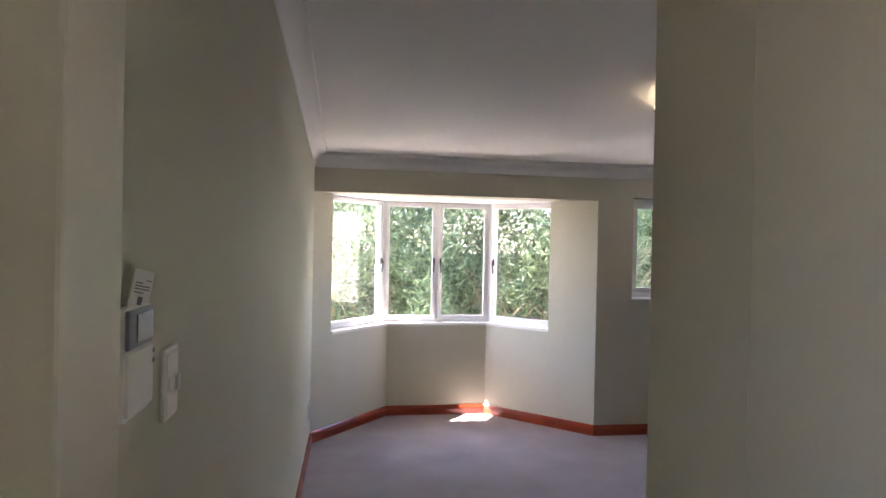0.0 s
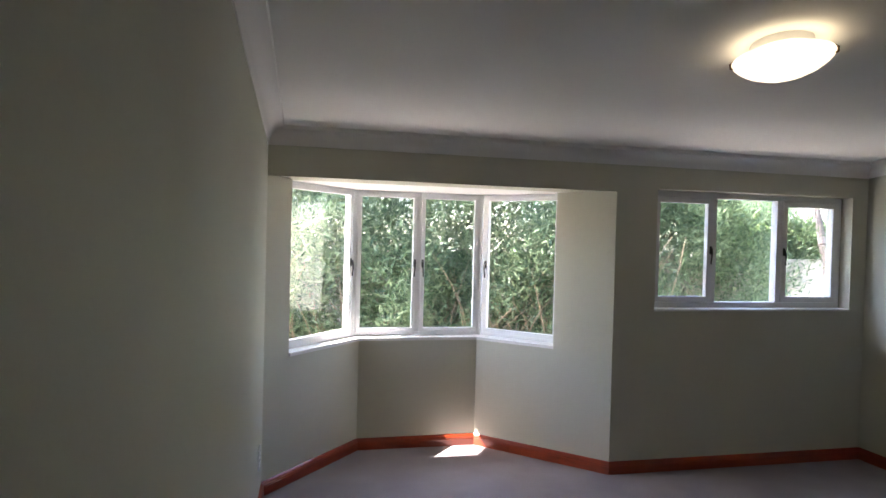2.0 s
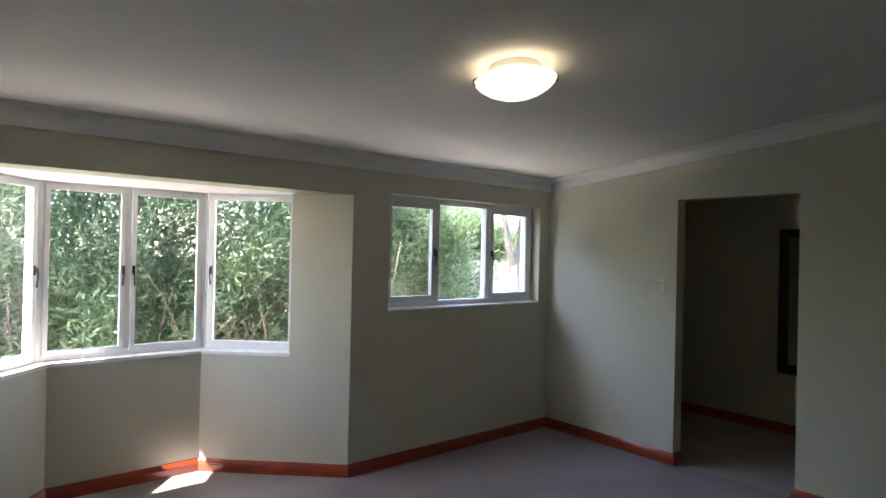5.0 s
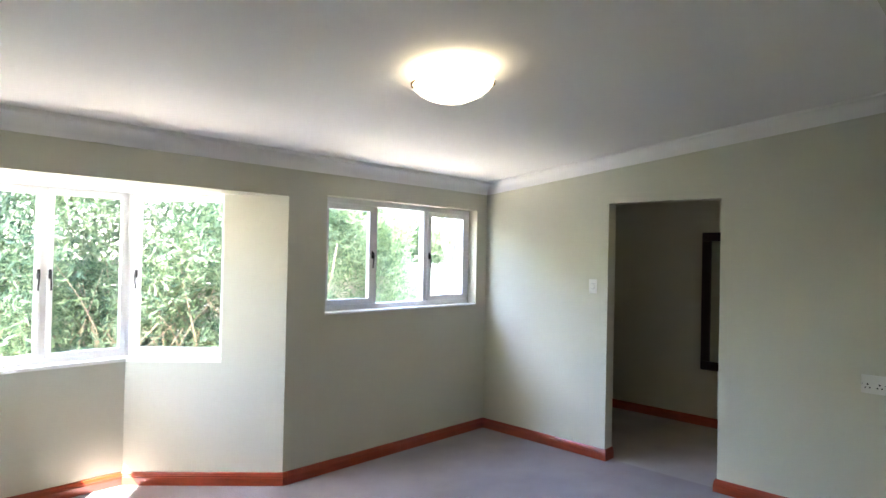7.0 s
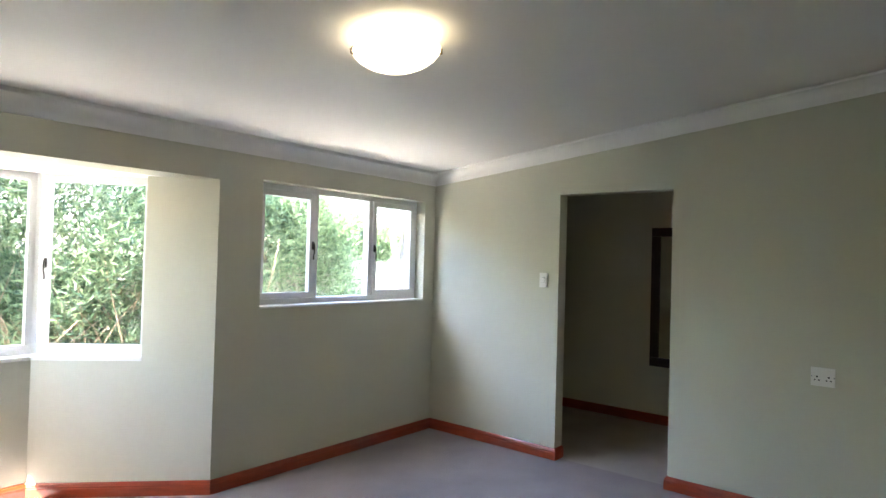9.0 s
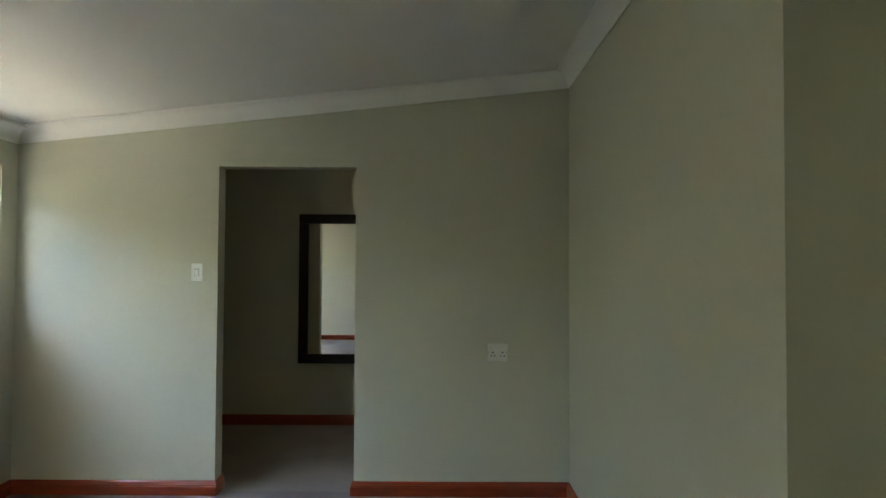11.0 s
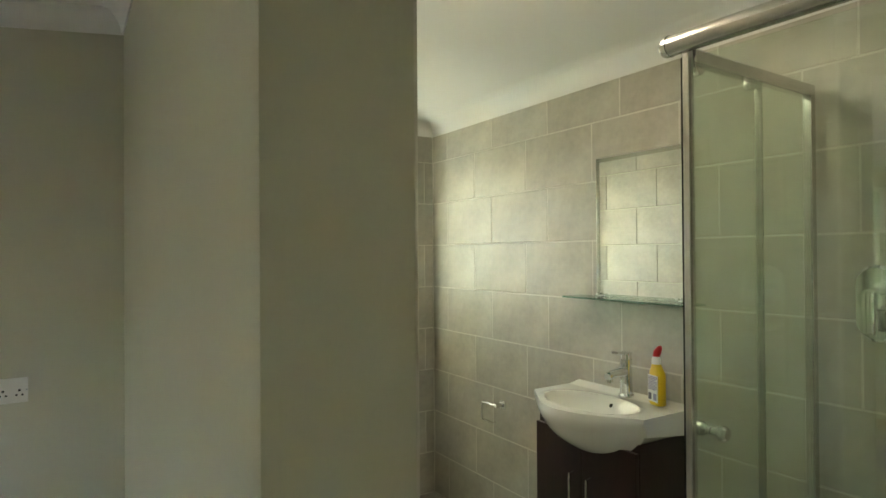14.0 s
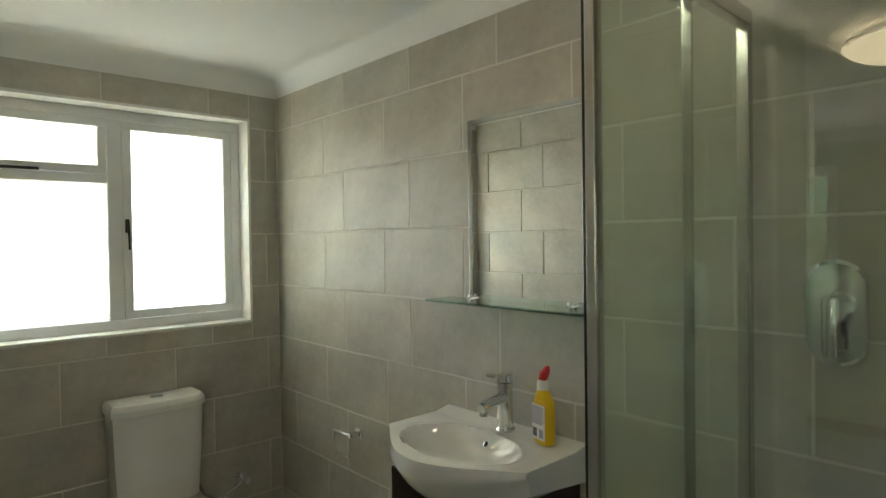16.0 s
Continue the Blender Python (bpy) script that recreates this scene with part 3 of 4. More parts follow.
def sockets(t):
    for x in (-0.03, 0.03):
        for dx, dz in ((0, 0.008), (-0.011, -0.012), (0.011, -0.012)):
            part("socket_hole", cyl(bmesh.new(), (x + dx, -0.0085, dz - 0.008), (x + dx, -0.0096, dz - 0.008), 0.0045 if dz < 0 else 0.0055, 10), HOLE, t)
        part("switch", box(bmesh.new(), (x - 0.009, -0.0125, 0.026), (x + 0.009, -0.008, 0.038), 0.001), PLASTIC, t)
        part("screw", cyl(bmesh.new(), (x * 1.9, -0.0085, 0), (x * 1.9, -0.0096, 0), 0.003, 8), GREYP, t)


WEST, EASTW, DRESS = 90, -90, -90       # turn of things on walls: local -y faces the room
plate("light_switch", pose(XE, 3.74, 1.385, 0, 0, -90), 0.072, 0.115, "white plastic light switch on the wall beside the opening", "light switch", rocker)
plate("wall_socket", pose(XE, 1.848, 0.893, 0, 0, -90), 0.125, 0.112, "white double wall socket with round holes", "socket", sockets)
plate("light_switch", pose(XW, 1.05, 1.36, 0, 0, 90), 0.072, 0.118, "white plastic two-lever light switch beside the door", "light switch", toggles)
plate("wall_socket", pose(XW, 4.62, 0.335, 0, 0, 90), 0.13, 0.115, "white wall socket low on the long wall", "socket", sockets)

kp = thing("alarm_keypad", pose(XW, 0.872, 1.43, 0, 0, 90), "white plastic alarm keypad with small grey display", "alarm keypad")
bm = box(bmesh.new(), (-0.052, -0.015, -0.075), (0.052, 0, 0.075), 0.007)
part("housing", bm, PLASTIC, kp, smooth=True)
part("flap", box(bmesh.new(), (-0.050, -0.020, -0.068), (0.050, -0.012, 0.016), 0.006), PLASTIC, kp, smooth=True)
part("bezel", box(bmesh.new(), (-0.049, -0.019, 0.019), (0.049, -0.011, 0.071), 0.004), GREYP, kp)
part("display", box(bmesh.new(), (-0.022, -0.0208, 0.026), (0.042, -0.018, 0.064), 0.001), LCD, kp)
for z in (0.006, -0.008):
    part("indicator", cyl(bmesh.new(), (0.044, -0.019, z), (0.044, -0.0215, z), 0.004, 8), GREYP, kp)
lf = thing("leaflet", pose(XW + 0.010, 0.870, 1.492, 9, 8, 90) @ Matrix.Diagonal((0.9, 1, 0.8, 1)), "white printed leaflet tucked behind the keypad", "leaflet")
bm = bmesh.new()
box(bm, (-0.04, -0.0008, -0.01), (0.045, 0.0008, 0.075))
part("sheet", bm, PAPER, lf)
for i, (a, b, z) in enumerate(((-0.03, 0.0, 0.052), (-0.03, 0.035, 0.047), (-0.03, 0.035, 0.042), (-0.03, 0.01, 0.036), (0.015, 0.037, 0.058))):
    part("print_line", blk((a, -0.0013, z), (b, -0.0008, z + 0.0018)), INK, lf)
part("print_block", blk((-0.006, -0.0013, 0.016), (0.012, -0.0008, 0.030)), INK, lf)


# ---- lamps ----
def ceiling_lamp(m, R, label, glow, clip_angles, deep=1.0):
    """A shallow glass dish under a metal pan, held by clips; local z points down out of the ceiling."""
    t = thing("ceiling_lamp", m @ Matrix.Diagonal((1, 1, deep, 1)), label, "ceiling lamp")
    part("pan", lathe([(0, 0), (R * 0.62, 0), (R * 0.64, 0.012), (R * 0.62, 0.03), (0, 0.03)], 40), WHITE, t, smooth=True)
    pr = [(R, 0.062), (R * 0.985, 0.068), (R * 0.9, 0.085), (R * 0.74, 0.105), (R * 0.52, 0.123), (R * 0.27, 0.133), (0, 0.137)]
    part("shade", lathe(pr + [(R * 0.27, 0.129), (R * 0.52, 0.119), (R * 0.74, 0.101), (R * 0.9, 0.081), (R * 0.975, 0.064), (R, 0.062)], 56), glow, t, "lit cream opal glass dish", smooth=True)
    for a in clip_angles:
        c, s_ = math.cos(radians(a)), math.sin(radians(a))
        part("clip", tube([(c * R * 0.63, s_ * R * 0.63, 0.02), (c * R * 0.97, s_ * R * 0.97, 0.045), (c * R * 1.025, s_ * R * 1.025, 0.052), (c * R * 1.02, s_ * R * 1.02, 0.068), (c * R * 0.97, s_ * R * 0.97, 0.072)], 0.005, 8), BRASS, t, smooth=True)
    return t


LY = 3.14
TILT_C = -math.degrees(math.atan(0.1075))
ceiling_lamp(pose(2.50, LY, ceiling_z(LY), 180 + TILT_C, 0, 0), 0.19, "lit round opal glass ceiling lamp with dark clips", LAMPGLOW, (42, 222), 1.08)
ceiling_lamp(pose(2.80, 0.63, BCZ, 180, 0, 0), 0.105, "lit round glass ceiling lamp in the bathroom", BLAMPGLOW, (60, 180, 300), 1.05)

ceiling_lamp(pose(5.75, 2.05, 2.42, 180, 0, 0), 0.15, "lit round glass ceiling lamp in the dressing room", LAMPGLOW, (30, 150, 270))

# ---- dressing room mirror ----
wm = thing("wall_mirror", pose(DX - 0.001, 3.12, 1.22, 0, 0, -90), "tall wall mirror in a wide dark wooden frame", "mirror")
MW, MH = 0.74, 1.34
bm = bmesh.new()
for a, b in (((-MW / 2, -0.03, -MH / 2), (MW / 2, 0, -MH / 2 + 0.085)), ((-MW / 2, -0.03, MH / 2 - 0.085), (MW / 2, 0, MH / 2)),
             ((-MW / 2, -0.029, -MH / 2 + 0.085), (-MW / 2 + 0.085, -0.001, MH / 2 - 0.085)), ((MW / 2 - 0.085, -0.029, -MH / 2 + 0.085), (MW / 2, -0.001, MH / 2 - 0.085))):
    box(bm, a, b, 0.006)
part("frame", bm, DARKWOOD, wm, "dark brown wooden frame")
part("mirror_glass", blk((-MW / 2 + 0.08, -0.014, -MH / 2 + 0.08), (MW / 2 - 0.08, -0.004, MH / 2 - 0.08)), MIRROR, wm)

# ---- bathroom things ----
# washbasin on its cabinet
VX0, VX1, VYF = 2.957, 3.533, 0.06
VC = (VX0 + VX1) / 2
cab = thing("vanity_cabinet", pose(VC, BYS, 0), "dark wood vanity cabinet with two doors", "cabinet")
HW = 0.262
part("body", blk((-HW, 0.004, 0.09), (HW, 0.26, 0.814), 0.002), DARKWOOD, cab)
part("plinth", blk((-HW + 0.02, 0.004, 0.0), (HW - 0.02, 0.23, 0.09)), DARKWOOD, cab)
for sx in (-1, 1):
    d = part("door", blk((min(sx * 0.002, sx * (HW - 0.001)), 0.262, 0.10), (max(sx * 0.002, sx * (HW - 0.001)), 0.28, 0.785), 0.002), DARKWOOD, cab)
    h = part("handle", tube([(sx * 0.045, 0.28, 0.475), (sx * 0.045, 0.302, 0.48), (sx * 0.045, 0.304, 0.495), (sx * 0.045, 0.304, 0.615), (sx * 0.045, 0.302, 0.63), (sx * 0.045, 0.28, 0.635)], 0.005, 8), CHROME, d, "chrome bar handle", smooth=True)

basin = thing("washbasin", pose(VC, BYS, 0.815), "white ceramic washbasin with a rounded bowed front", "washbasin")


def basin_mesh():
    """The slab with a bowed front, its sunken bowl, and the rounded apron beneath."""
    bm = bmesh.new()
    n, half, d0, bulge, zt = 64, 0.288, 0.262, 0.15, 0.095
    front = [(-half + 2 * half * i / n) for i in range(n + 1)]

    def fy(x):
        u = abs(x) / half
        return d0 + bulge * (0.55 * (1 - u ** 2.4) + 0.45 * (0.5 + 0.5 * math.cos(math.pi * u)))

    def fz(x):
        u = abs(x) / half
        return -0.115 * (max(0, 1 - (u / 0.97) ** 2)) ** 0.65 + 0.03
    m = 44
    rows = []
    for i, x in enumerate(front):
        row = []
        for j in range(m + 1):
            y = fy(x) * j / m
            q = ((x / 0.215) ** 2 + ((y - 0.23) / 0.128) ** 2)
            z = zt
            if q < 1:
                z = zt - 0.07 * (1 - q ** 1.6) ** 0.75
            z += 0.012 * max(0.0, 1 - y / 0.06) + 0.002 * max(0.0, 1 - abs(q - 1.05) * 4)
            row.append(bm.verts.new((x, y + 0.004, z)))
        rows.append(row)
    for r, s in zip(rows, rows[1:]):
        for j in range(m):
            bm.faces.new((r[j], r[j + 1], s[j + 1], s[j]))
    k = 8
    skirt = []
    for i, x in enumerate(front):
        y, zb, zr = fy(x), fz(x), rows[i][m].co.z
        col = [rows[i][m]]
        for j in range(1, k + 1):
            f = j / k
            yy = y + 0.010 * math.sin(math.pi * min(1, f * 2.5)) - (y - d0 + 0.01) * (max(0, f - 0.15) / 0.85) ** 2.0 * 0.85
            col.append(bm.verts.new((x, yy, zr + (zb - zr) * f)))
        skirt.append(col)
    for r, s in zip(skirt, skirt[1:]):
        for j in range(k):
            bm.faces.new((r[j], r[j + 1], s[j + 1], s[j]))
    back = [bm.verts.new((x, 0.004, 0.0)) for x in front]
    for i in range(n):
        bm.faces.new((skirt[i][k], back[i], back[i + 1], skirt[i + 1][k]))
        bm.faces.new((rows[i][0], rows[i + 1][0], back[i + 1], back[i]))
    for i in (0, n):
        bm.faces.new([*rows[i], *skirt[i][1:], back[i]])
    return bm


part("bowl", basin_mesh(), CERAMIC, basin, smooth=True)
part("overflow_ring", lathe([(0.0105, 0), (0.0105, 0.0025), (0.0085, 0.003), (0.0085, 0.0)], 20, pose(-0.01, 0.124, 0.066, -50)), CHROME, basin, smooth=True)
part("overflow_hole", cyl(bmesh.new(), (-0.01, 0.122, 0.064), (-0.01, 0.1262, 0.0675), 0.0085, 16), HOLE, basin)

tap = thing("basin_tap", pose(VC - 0.03, BYS + 0.06, 0.915, 0, 0, 12) @ Matrix.Scale(1.12, 4), "chrome single-lever basin mixer tap", "tap")
part("body", lathe([(0, 0), (0.027, 0), (0.027, 0.006), (0.022, 0.012), (0.021, 0.10), (0.022, 0.132), (0, 0.132)], 28), CHROME, tap, smooth=True)
bm = tube([(0, 0.0, 0.088), (0, 0.05, 0.094), (0, 0.10, 0.092), (0, 0.125, 0.086)], [0.017, 0.017, 0.015, 0.013], 16)
part("spout", bm, CHROME, tap, smooth=True)
part("aerator", cyl(bmesh.new(), (0, 0.112, 0.085), (0, 0.112, 0.066), 0.011, 16), CHROME, tap, smooth=True)
bm = bmesh.new()
cyl(bm, (0, 0, 0.134), (0, 0, 0.152), 0.022, 24, 0.019)
box(bm, (-0.014, -0.005, 0.148), (0.014, 0.095, 0.158), 0.004, pose(0, 0, 0, 7))
part("lever", bm, CHROME, tap, smooth=True)

bot = thing("cleaner_bottle", pose(VC - 0.185, BYS + 0.065, 0.914, 0, 0, 165) @ Matrix.Diagonal((0.92, 0.92, 0.9, 1)), "yellow plastic cleaner bottle with a red bent cap", "bottle")
bm = bmesh.new()
rings = []
for w, d, z, sx in ((0.034, 0.019, 0, 0), (0.038, 0.022, 0.006, 0), (0.038, 0.022, 0.115, 0), (0.036, 0.021, 0.135, 0), (0.024, 0.018, 0.155, -0.004), (0.017, 0.016, 0.168, -0.006), (0.015, 0.015, 0.172, -0.006)):
    rings.append([bm.verts.new((sx + w * (abs(math.cos(a)) ** 0.6) * math.copysign(1, math.cos(a)), d * (abs(math.sin(a)) ** 0.6) * math.copysign(1, math.sin(a)), z)) for a in [2 * math.pi * (i + 0.5) / 24 for i in range(24)]])
for a, b in zip(rings, rings[1:]):
    for i in range(24):
        bm.faces.new((a[i], a[(i + 1) % 24], b[(i + 1) % 24], b[i]))
bm.faces.new(rings[0][::-1]), bm.faces.new(rings[-1])
part("bottle", bm, YELLOW, bot, smooth=True)
lab = part("label", box(bmesh.new(), (-0.033, -0.0235, 0.015), (0.030, -0.020, 0.125), 0.001), PAPER, bot, "white label with violet print")
for i in range(9):
    part("print_line", blk((-0.03, -0.0242, 0.116 - i * 0.0065), (0.027 - 0.008 * (i % 3 == 2), -0.0234, 0.1195 - i * 0.0065)), INK2, lab)
part("print_block", blk((-0.028, -0.0242, 0.022), (-0.008, -0.0234, 0.05)), INK, lab)
part("print_block", blk((0.004, -0.0242, 0.022), (0.024, -0.0234, 0.05)), INK2, lab)
cp = part("cap_collar", lathe([(0, 0.17), (0.019, 0.17), (0.019, 0.19), (0.013, 0.205), (0, 0.205)], 20, pose(-0.006, 0, 0)), PLASTIC, bot, "white cap collar", smooth=True)
part("cap", tube([(-0.008, 0, 0.20), (0.002, 0, 0.222), (0.016, 0, 0.240), (0.021, 0, 0.247)], [0.014, 0.016, 0.011, 0.006], 14), RED, bot, "red angled nozzle cap", smooth=True)

bmir = thing("bathroom_mirror", pose(3.18, BYS + 0.002, 1.60), "frameless rectangular bathroom mirror with a narrow clear edge", "mirror")
part("mirror_glass", blk((-0.235, 0.0, -0.315), (0.235, 0.006, 0.295), 0.0015), MIRROR, bmir)
bm = bmesh.new()
for a, b in (((-0.236, 0.004, -0.316), (-0.218, 0.0075, 0.296)), ((0.218, 0.004, -0.316), (0.236, 0.0075, 0.296)),
             ((-0.218, 0.0045, -0.316), (0.218, 0.007, -0.298)), ((-0.218, 0.0045, 0.278), (0.218, 0.007, 0.296))):
    box(bm, a, b, 0.001)
part("bevel", bm, FROST_EDGE, bmir, "bevelled mirror border")

shelf = thing("glass_shelf", pose(3.20, BYS, 1.30), "narrow clear glass shelf on chrome pegs", "shelf")
part("plate", blk((-0.31, 0.008, -0.004), (0.31, 0.125, 0.004), 0.001), SHELFGLASS, shelf)
for x in (-0.2, 0.2):
    b = part("bracket", cyl(bmesh.new(), (x, 0.0, 0.0), (x, 0.03, 0.0), 0.010, 14), CHROME, shelf, smooth=True)
    part("screw", lathe([(0, 0.018), (0.006, 0.018), (0.008, 0.008), (0.008, 0.004), (0, 0.004)], 14, pose(x, 0.022, 0)), CHROME, b, smooth=True)

rh = thing("paper_holder", pose(4.095, BYS, 0.69), "empty chrome toilet paper holder on tiles", "paper holder")
part("wall_plate", box(bmesh.new(), (-0.022, 0, -0.022), (0.022, 0.010, 0.022), 0.003), CHROME, rh)
part("arm", box(bmesh.new(), (-0.010, 0.010, -0.010), (0.010, 0.055, 0.010), 0.003), CHROME, rh)
part("hook", tube([(0.0, 0.05, 0), (0.05, 0.052, 0.002), (0.118, 0.052, 0.0), (0.122, 0.052, -0.006), (0.122, 0.052, -0.088), (0.117, 0.052, -0.093), (0.02, 0.052, -0.093), (0.004, 0.052, -0.086)], 0.0058, 8), CHROME, rh, smooth=True)

# toilet
toilet = thing("toilet", pose(BXE, 0.305, 0, 0, 0, 90), "white ceramic toilet with close-coupled cistern", "toilet")


def rounded(w, y0, y1, bow, z0, z1, taper=0.0, lip=0.0):
    """A cistern block with a bowed front; local x across, y out of the wall."""
    bm = bmesh.new()
    pts = []
    for k in range(13):
        u = -1 + 2 * k / 12
        pts.append((u * w / 2, y1 - bow * u * u - (0.02 if abs(u) > 0.98 else 0)))
    outline = [(w / 2, y0)] + pts[::-1] + [(-w / 2, y0)]
    rows = []
    for z, s in ((z0, 1 - taper), (z0 + (z1 - z0) * 0.5, 1 - taper * 0.4), (z1 - lip, 1), (z1, 1 - lip * 2.5)):
        rows.append([bm.verts.new((x * s, y0 + (y - y0) * s, z)) for x, y in outline])
    for a, b in zip(rows, rows[1:]):
        for i in range(len(a)):
            bm.faces.new((a[i], a[(i + 1) % len(a)], b[(i + 1) % len(a)], b[i]))
    bm.faces.new(rows[0][::-1]), bm.faces.new(rows[-1])
    return bm


bm = rounded(0.36, 0.012, 0.185, 0.03, 0.40, 0.795, 0.10)
part("cistern", bm, CERAMIC, toilet, smooth=True)
lid = part("cistern_lid", rounded(0.375, 0.006, 0.196, 0.032, 0.799, 0.845, 0.0, 0.02), CERAMIC, toilet, smooth=True)
part("flush_button", lathe([(0, 0.846), (0.026, 0.846), (0.026, 0.850), (0.021, 0.853), (0, 0.852)], 24, pose(0, 0.10, 0)), CHROME, lid, "chrome flush button", smooth=True)
def seat_outline(w, y0, y1, n=36):
    return [((w / 2) * math.sin(2 * math.pi * i / n) * (1.0 if math.cos(2 * math.pi * i / n) > 0 else 0.97), (y0 + y1) / 2 + (y1 - y0) / 2 * math.cos(2 * math.pi * i / n)) for i in range(n)]


bm = bmesh.new()
rows = []
for z, w, a, b in ((0.0, 0.22, 0.20, 0.58), (0.10, 0.21, 0.20, 0.56), (0.22, 0.26, 0.16, 0.62), (0.34, 0.345, 0.10, 0.68), (0.395, 0.355, 0.08, 0.69)):
    rows.append([bm.verts.new((x, y, z)) for x, y in seat_outline(w, a, b)])
for a, b in zip(rows, rows[1:]):
    for i in range(36):
        bm.faces.new((a[i], a[(i + 1) % 36], b[(i + 1) % 36], b[i]))
bm.faces.new(rows[0][::-1]), bm.faces.new(rows[-1])
box(bm, (-0.12, 0.02, 0.30), (0.12, 0.22, 0.40), 0.02)
part("pan", bm, CERAMIC, toilet, smooth=True)
bm = bmesh.new()
rows = []
for z, s in ((0.397, 0.97), (0.402, 1.0), (0.418, 1.0), (0.43, 0.98), (0.436, 0.90)):
    rows.append([bm.verts.new((x * s, 0.44 + (y - 0.44) * s, z)) for x, y in seat_outline(0.37, 0.195, 0.725)])
for a, b in zip(rows, rows[1:]):
    for i in range(36):
        bm.faces.new((a[i], a[(i + 1) % 36], b[(i + 1) % 36], b[i]))
bm.faces.new(rows[0][::-1]), bm.faces.new(rows[-1])
part("seat_lid", bm, PLASTIC, toilet, "white plastic closed seat lid", smooth=True)

av = thing("angle_valve", pose(BXE, -0.10, 0.37, 0, 0, 90), "chrome angle valve with braided hose on the tiles", "valve")
part("rosette", lathe([(0, 0), (0.026, 0), (0.024, 0.008), (0.012, 0.012), (0, 0.012)], 20, pose(0, 0, 0, -90)), CHROME, av, smooth=True)
part("valve_body", tube([(0, 0.0, 0), (0, 0.045, 0), (0, 0.06, 0.0)], [0.010, 0.011, 0.012], 12), CHROME, av, smooth=True)
part("knob", cyl(bmesh.new(), (0, 0.058, 0), (0, 0.085, 0), 0.018, 8, 0.015), CHROME, av)
part("hose", tube([(0.0, 0.045, 0.0), (0.03, 0.047, -0.015), (0.08, 0.05, -0.05), (0.14, 0.055, -0.06), (0.20, 0.06, -0.01), (0.235, 0.07, 0.062)], 0.007, 10), ALU, av, smooth=True)

# shower enclosure, turned a little off the walls
sh = thing("shower_enclosure", pose(2.492, 0.335, 0, 0, 0, 2.0), "corner shower enclosure of greenish glass with aluminium rails", "shower")
H = 1.975
FW, SD = 0.86, 0.625        # front and side lengths
part("post", box(bmesh.new(), (-0.009, -0.011, 0.05), (0.009, 0.011, H + 0.02), 0.003), ALU, sh, "polished aluminium corner post")
part("post_seal", blk((0.0092, -0.006, 0.05), (0.016, 0.006, H)), HOLE, sh)
part("front_pane", blk((-FW, -0.003, 0.06), (-0.012, 0.003, H - 0.005)), SHOWERGLASS, sh)
part("top_tube", cyl(bmesh.new(), (0.055, 0.012, H + 0.035), (-FW, 0.012, H + 0.035), 0.026, 28), ALU, sh, "round aluminium top rail", smooth=True)
part("tube_cap", lathe([(0.0275, -0.012), (0.0275, 0.0), (0.024, 0.007), (0, 0.009)], 28, pose(0.052, 0.012, H + 0.035, 0, 90)), CHROME, sh, smooth=True)
part("side_rail", box(bmesh.new(), (-0.014, -SD, H - 0.015), (0.016, -0.014, H + 0.02), 0.004), ALU, sh)
part("wall_profile", blk((-0.012, -SD - 0.004, 0.05), (0.014, -SD + 0.022, H), 0.002), ALU, sh)
part("bottom_rail", blk((-0.014, -SD, 0.045), (0.016, -0.014, 0.075), 0.003), ALU, sh)
part("front_sill", blk((-FW, -0.012, 0.045), (-0.014, 0.012, 0.07), 0.003), ALU, sh)
part("fixed_pane", blk((-0.010, -SD + 0.01, 0.07), (-0.005, -0.30, H - 0.01)), SHOWERGLASS, sh)
dr = part("sliding_door", blk((0.006, -0.335, 0.07), (0.011, -0.016, H - 0.012)), SHOWERGLASS, sh)
part("edge_seal", blk((-0.004, -0.34, 0.07), (0.014, -0.332, H - 0.012)), ALU, dr)
part("knob", lathe([(0, 0), (0.010, 0), (0.009, 0.012), (0.018, 0.02), (0.020, 0.034), (0.014, 0.042), (0, 0.044)], 24, pose(0.011, -0.10, 1.03, 0, 90)), ALU, dr, "round metal knob", smooth=True)
part("knob", lathe([(0, 0), (0.010, 0), (0.009, 0.012), (0.018, 0.02), (0.020, 0.034), (0.014, 0.042), (0, 0.044)], 24, pose(0.006, -0.10, 1.03, 0, -90)), ALU, dr, "round metal knob", smooth=True)
part("roller", cyl(bmesh.new(), (-0.002, -0.05, H - 0.02), (0.018, -0.05, H - 0.02), 0.018, 18), ALU, dr, smooth=True)
part("roller", cyl(bmesh.new(), (-0.002, -0.30, H - 0.02), (0.018, -0.30, H - 0.02), 0.018, 18), ALU, dr, smooth=True)
for ob in sh.children_recursive:
    if ob.data and ob.data.materials[0] == SHOWERGLASS:
        ob.visible_shadow = False
tray = thing("shower_tray", pose(0, 0, 0), "white low shower tray on the bathroom floor", "shower tray")
bm = bmesh.new()
prism(bm, [(BX0 + 0.004, BYS + 0.004), (2.50, BYS + 0.004), (2.475, 0.33), (BX0 + 0.004, 0.30)], 0.0, 0.045)
part("tray", bm, CERAMIC, tray)

